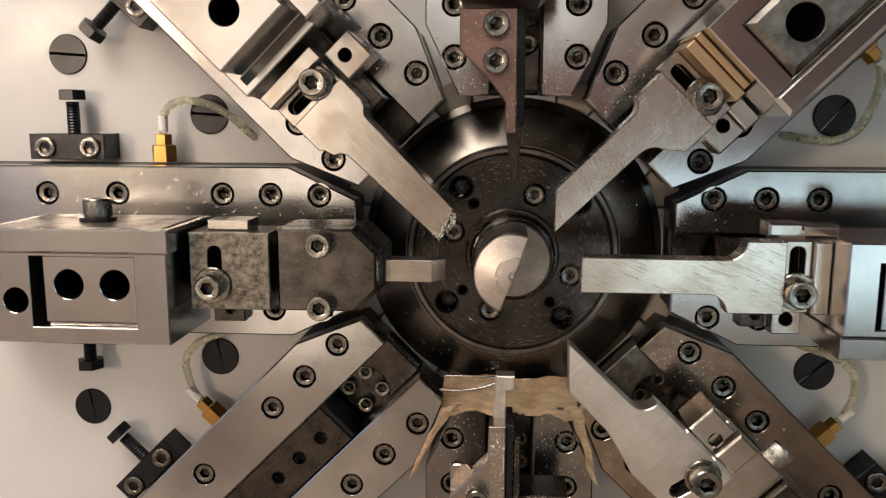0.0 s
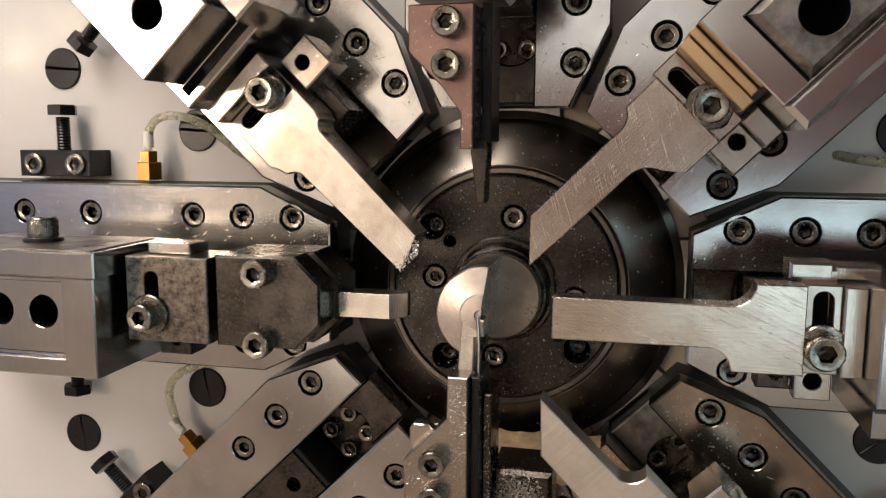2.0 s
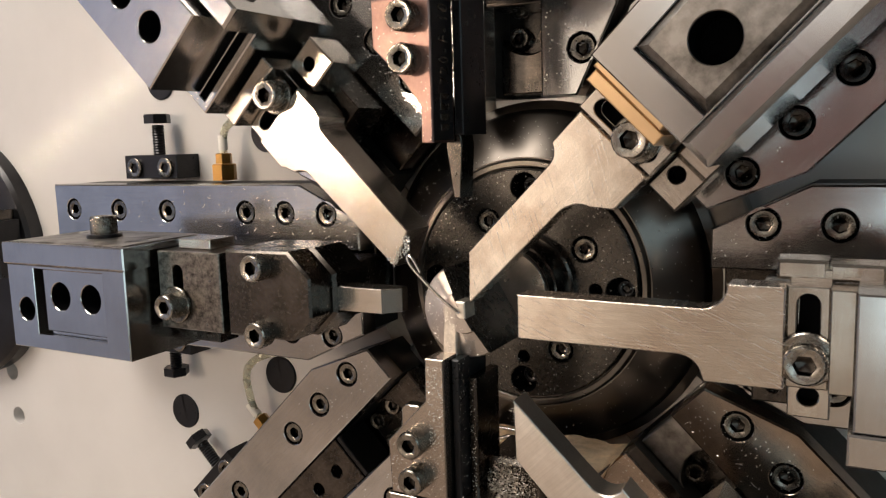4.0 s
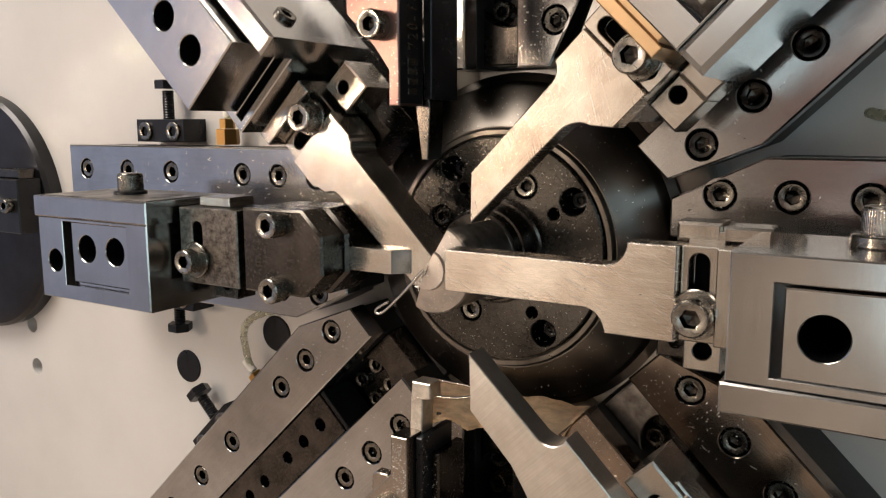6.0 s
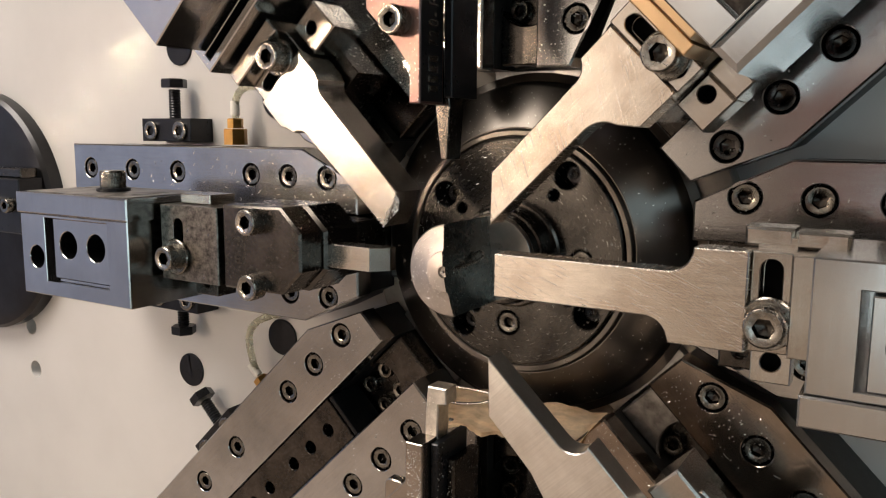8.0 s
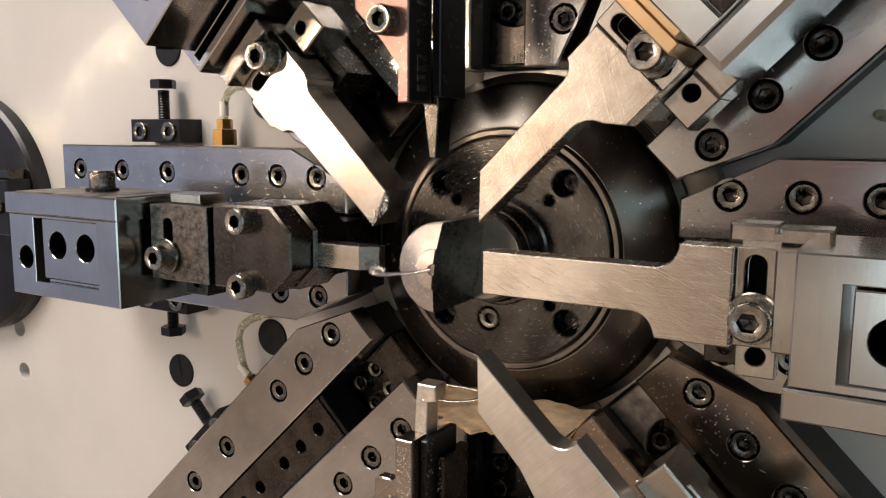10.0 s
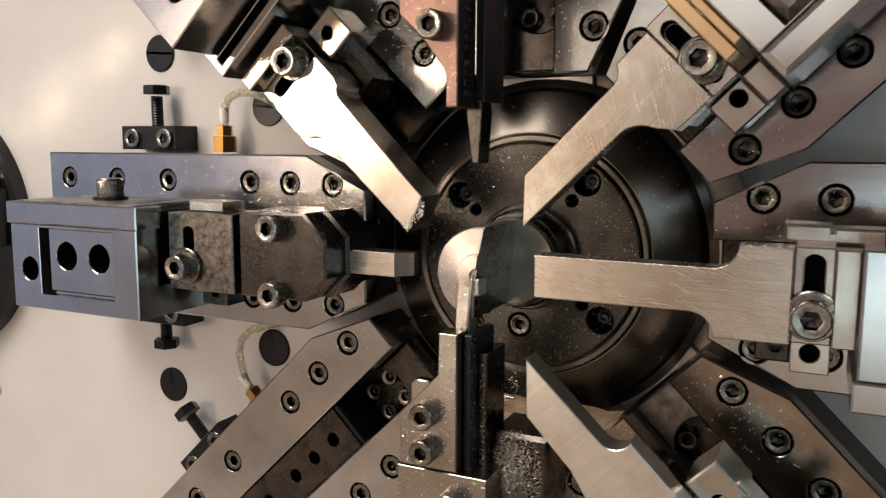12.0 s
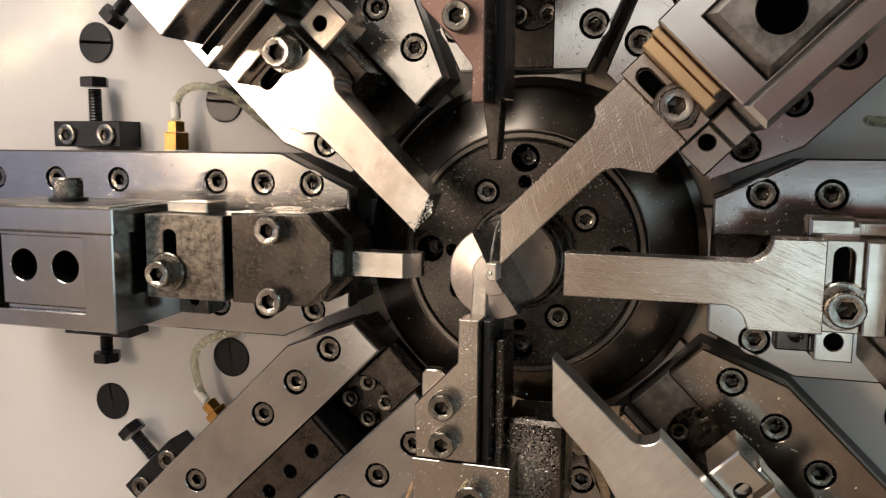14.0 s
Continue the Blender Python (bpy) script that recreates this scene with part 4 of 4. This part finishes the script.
build_setting()
for ang, words in ((180, "ground steel slide guide pair with a row of socket screws"), (135, "polished steel slide guide pair with socket screws"), (90, "polished steel slide guide pair above the hub"),
                   (45, "ground steel slide guide pair with dark screws"), (0, "ground steel slide guide pair with a row of socket screws"), (-45, "brown steel slide guide pair"),
                   (-90, "dark steel slide guide pair below the hub"), (-135, "grey steel slide guide pair with an open channel")):
    build_guide(ang, words)
build_hub()
QUILL_THING, GUIDE = build_quill()
LEFT, RIGHT, UPLEFT, UPRIGHT = build_left_slide(), build_right_slide(), build_upper_left_slide(), build_upper_right_slide()
LOWRIGHT, TOP, BOTTOM, LOWLEFT = build_lower_right_slide(), build_top_slide(), build_bottom_slide(), build_lower_left_slide()
for ang, side in ((180, -1), (180, 1), (135, 1), (135, -1), (-135, -1), (-135, 1), (0, 1), (0, -1), (45, -1), (45, 1), (-45, 1), (-45, -1)):
    build_stop(ang, side, 84 if (ang, side) == (180, 1) else 93)
for i in range(8):
    build_plug(219, 22.5 + 45 * i)
    build_plug(322, 22.5 + 45 * i)
build_oil_line(180, 229, -1, [(-228, 88, -40), (-216, 94, -40), (-197, 91, -40), (-182, 82, -42), (-174, 72, -48), (-172, 68, -56)])
build_oil_line(-135, 229, -1, [(-219, -98, -40), (-224, -82, -40), (-214, -68, -40), (-190, -62, -44), (-170, -60, -56)])
build_oil_line(45, 238, -1, [(222, 98, -40), (214, 74, -40), (196, 66, -40), (178, 70, -44), (170, 72, -56)])
build_oil_line(-45, 232, 1, [(226, -92, -40), (222, -76, -40), (200, -66, -40), (182, -62, -46), (172, -58, -56)])
build_feed_wheel()
build_tape()
WIRE = build_wire()
rnd = random.Random(2)
SPOTS = []
while len(SPOTS) < 420:
    r, a = rnd.uniform(66, 87), rnd.uniform(0, 6.283)
    SPOTS.append((r * math.cos(a), r * math.sin(a), -13.4 - (r - 66) * 0.565))
for i in range(110):
    r, a = 77 + rnd.gauss(0, 3.4), radians(-96) + rnd.gauss(0, 0.045)
    SPOTS.append((r * math.cos(a), r * math.sin(a), -13.2 - (r - 66) * 0.565))
loose = scatter("metal_chips", SPOTS, 0.33, 31, None)
loose.matrix_world = station(0)
loose["category"] = "metal chips"
SPOTS = []
for ang in range(0, 360, 45):
    for s in (-1, 1):
        for i in range({-90: 110, 270: 110, 315: 130, 90: 100, 135: 90}.get(ang, 60)):
            u, v = 97 + abs(rnd.gauss(0, 30)), rnd.uniform(17, 48) * s
            if abs(v) < 31 + (u - 96) * 0.5:
                c, d = math.cos(radians(ang)), math.sin(radians(ang))
                SPOTS.append((u * c - v * d, u * d + v * c, 0.2))
loose = scatter("metal_chips", SPOTS, 0.40, 32, None)
loose.matrix_world = station(0)
loose["category"] = "metal chips"

HAIRS, LINKS = [], []
for ang, sides, count in ((180, (-1,), 46), (90, (-1, 1), 14), (135, (1, -1), 14), (-45, (-1, 1), 12)):
    c, d = math.cos(radians(ang)), math.sin(radians(ang))
    for i in range(count):
        u, v, turn, reach = rnd.uniform(106, 280 if ang == 180 else 190), rnd.uniform(20, 50) * rnd.choice(sides), rnd.uniform(0, 6.28), rnd.uniform(1.0, 3.4)
        if abs(v) > 30 + (u - 96) * 0.45:
            continue
        bend, b = rnd.uniform(-0.9, 0.9), len(HAIRS)
        for k in range(5):
            f = k / 4 - 0.5
            a = turn + bend * f
            x, y = u + reach * f * math.cos(a), v + reach * f * math.sin(a)
            for w in (-0.11, 0.11):
                p, q = x - w * math.sin(a), y + w * math.cos(a)
                HAIRS.append(((p * c - q * d) * MM, (p * d + q * c) * MM, (0.12 + 0.25 * abs(f) + abs(w)) * MM))
        LINKS += [(b + 2 * k, b + 2 * k + 1, b + 2 * k + 3, b + 2 * k + 2) for k in range(4)]
hair_mesh = bpy.data.meshes.new("metal_chips")
hair_mesh.from_pydata(HAIRS, [], LINKS)
hair_mesh.materials.append(CHIP)
hairs = tagged(new("metal_chips", hair_mesh), "fine bright hair-like metal turnings", "metal chips", kind="stuff")
hairs.matrix_world = station(0)


# ---- what moves ----
def motions():
    def slide(ob, angle, rows):
        walk(ob, [(t, station(angle, e)) for t, e in rows])

    slide(RIGHT, 0, [(0, 0), (4.1, 0), (4.3, 13), (4.4, 24), (4.5, 34), (5.1, 34), (5.2, 19), (5.3, 14), (6.4, 14), (6.5, 16), (6.6, 17), (6.7, 1), (6.9, 0), (14, 0)])
    slide(LEFT, 180, [(0, 0), (4.75, 0), (4.9, 24), (5.1, 24), (5.2, 12), (5.35, 8), (5.5, 22), (6.35, 22), (6.5, 32), (6.6, 2), (6.7, 0), (14, 0)])
    slide(UPLEFT, 135, [(0, 0), (5.15, 0), (5.3, 10), (5.4, 15), (5.5, 17.5), (5.6, 21), (5.75, 31), (5.9, 42), (6.6, 42), (6.7, 12), (7.0, 8), (7.2, 4), (7.5, 0), (14, 0)])
    slide(UPRIGHT, 45, [(0, 0), (2.88, 0), (3.03, 7), (3.2, 24), (3.5, 26), (4.0, 27), (4.15, 0), (12.85, 0), (13.0, 7), (13.2, 24), (13.5, 26), (14, 27)])
    slide(TOP, 90, [(0, 0), (0.05, 4), (0.1, 22), (0.2, 53), (1.42, 53), (1.5, 15), (1.6, 0), (10.02, 0), (10.1, 22), (10.2, 53), (11.4, 53), (11.5, 0), (14, 0)])
    slide(BOTTOM, -90, [(0, 0), (1.5, 0), (1.6, 48), (1.7, 53), (2.2, 53), (2.6, 55), (4.0, 60), (4.2, 4), (4.4, 0), (11.48, 0), (11.6, 48), (11.7, 52), (12.0, 53), (12.6, 55), (13.2, 56), (13.5, 58), (14, 60)])
    slide(LOWRIGHT, -45, [(0, 0), (0.58, 0), (0.7, 40), (0.85, 40), (1.0, 0), (10.55, 0), (10.68, 40), (10.83, 40), (10.98, 0), (14, 0)])
    turn = [(0, -20), (0.1, -8), (0.3, -7), (2.2, -7), (2.8, -6), (2.95, 31), (4.05, 31), (4.3, 76), (4.4, 98), (4.5, 119), (4.6, 121), (5.15, 121), (5.3, 143), (5.4, 154), (5.5, 155), (6.7, 155), (6.8, 136), (7.0, 101),
            (7.2, 75), (7.8, 20), (8.4, -33), (9.9, -33), (10.0, -11), (10.1, -6), (12.75, -6), (12.9, 31), (14, 31)]
    walk(QUILL_THING, [(t, station(0) @ Matrix.Rotation(radians(a), 4, "Z")) for t, a in turn])

    lag = [(0, 0), (6.6, 0), (6.7, 5), (6.9, 9), (7.1, 14), (7.2, 15), (7.8, 12), (8.4, 9), (9.9, 9), (10.0, 5), (10.15, 0), (14, 0)]
    walk(GUIDE, [(t, Matrix.Rotation(radians(a), 4, "Z")) for t, a in lag])

    def wire(a, dip):
        return station(0) @ Matrix.Translation((-0.0009, 0, 0.0625)) @ Matrix.Rotation(radians(a), 4, "Z") @ Matrix.Rotation(radians(dip), 4, "Y")

    rows = [(0, -93, 90), (0.15, -93, 85), (0.3, -90, 62), (0.5, -88, 44), (0.7, -88, 12), (0.85, -88, 0), (2.2, -88, 0), (2.9, -95, 0), (3.1, -140, 0), (3.3, 160, 0), (4.1, 140, 0), (4.3, 165, 0), (4.5, 205, 0), (5.4, 228, 0), (6.6, 222, 0),
            (6.66, 222, 45), (6.72, 222, 88), (9.2, 190, 88), (9.3, 190, 75), (9.9, 190, 40), (10.0, 190, 5), (10.2, 215, 0), (10.5, 242, 0), (11, 258, 0), (12.4, 265, 0), (12.95, 262, 0), (13.05, 215, 0), (13.15, 150, 0), (13.3, 95, 0), (13.6, 80, 0), (13.8, 90, 30), (14, 98, 52)]
    walk(WIRE, [(t, wire(a, d)) for t, a, d in rows])


motions()
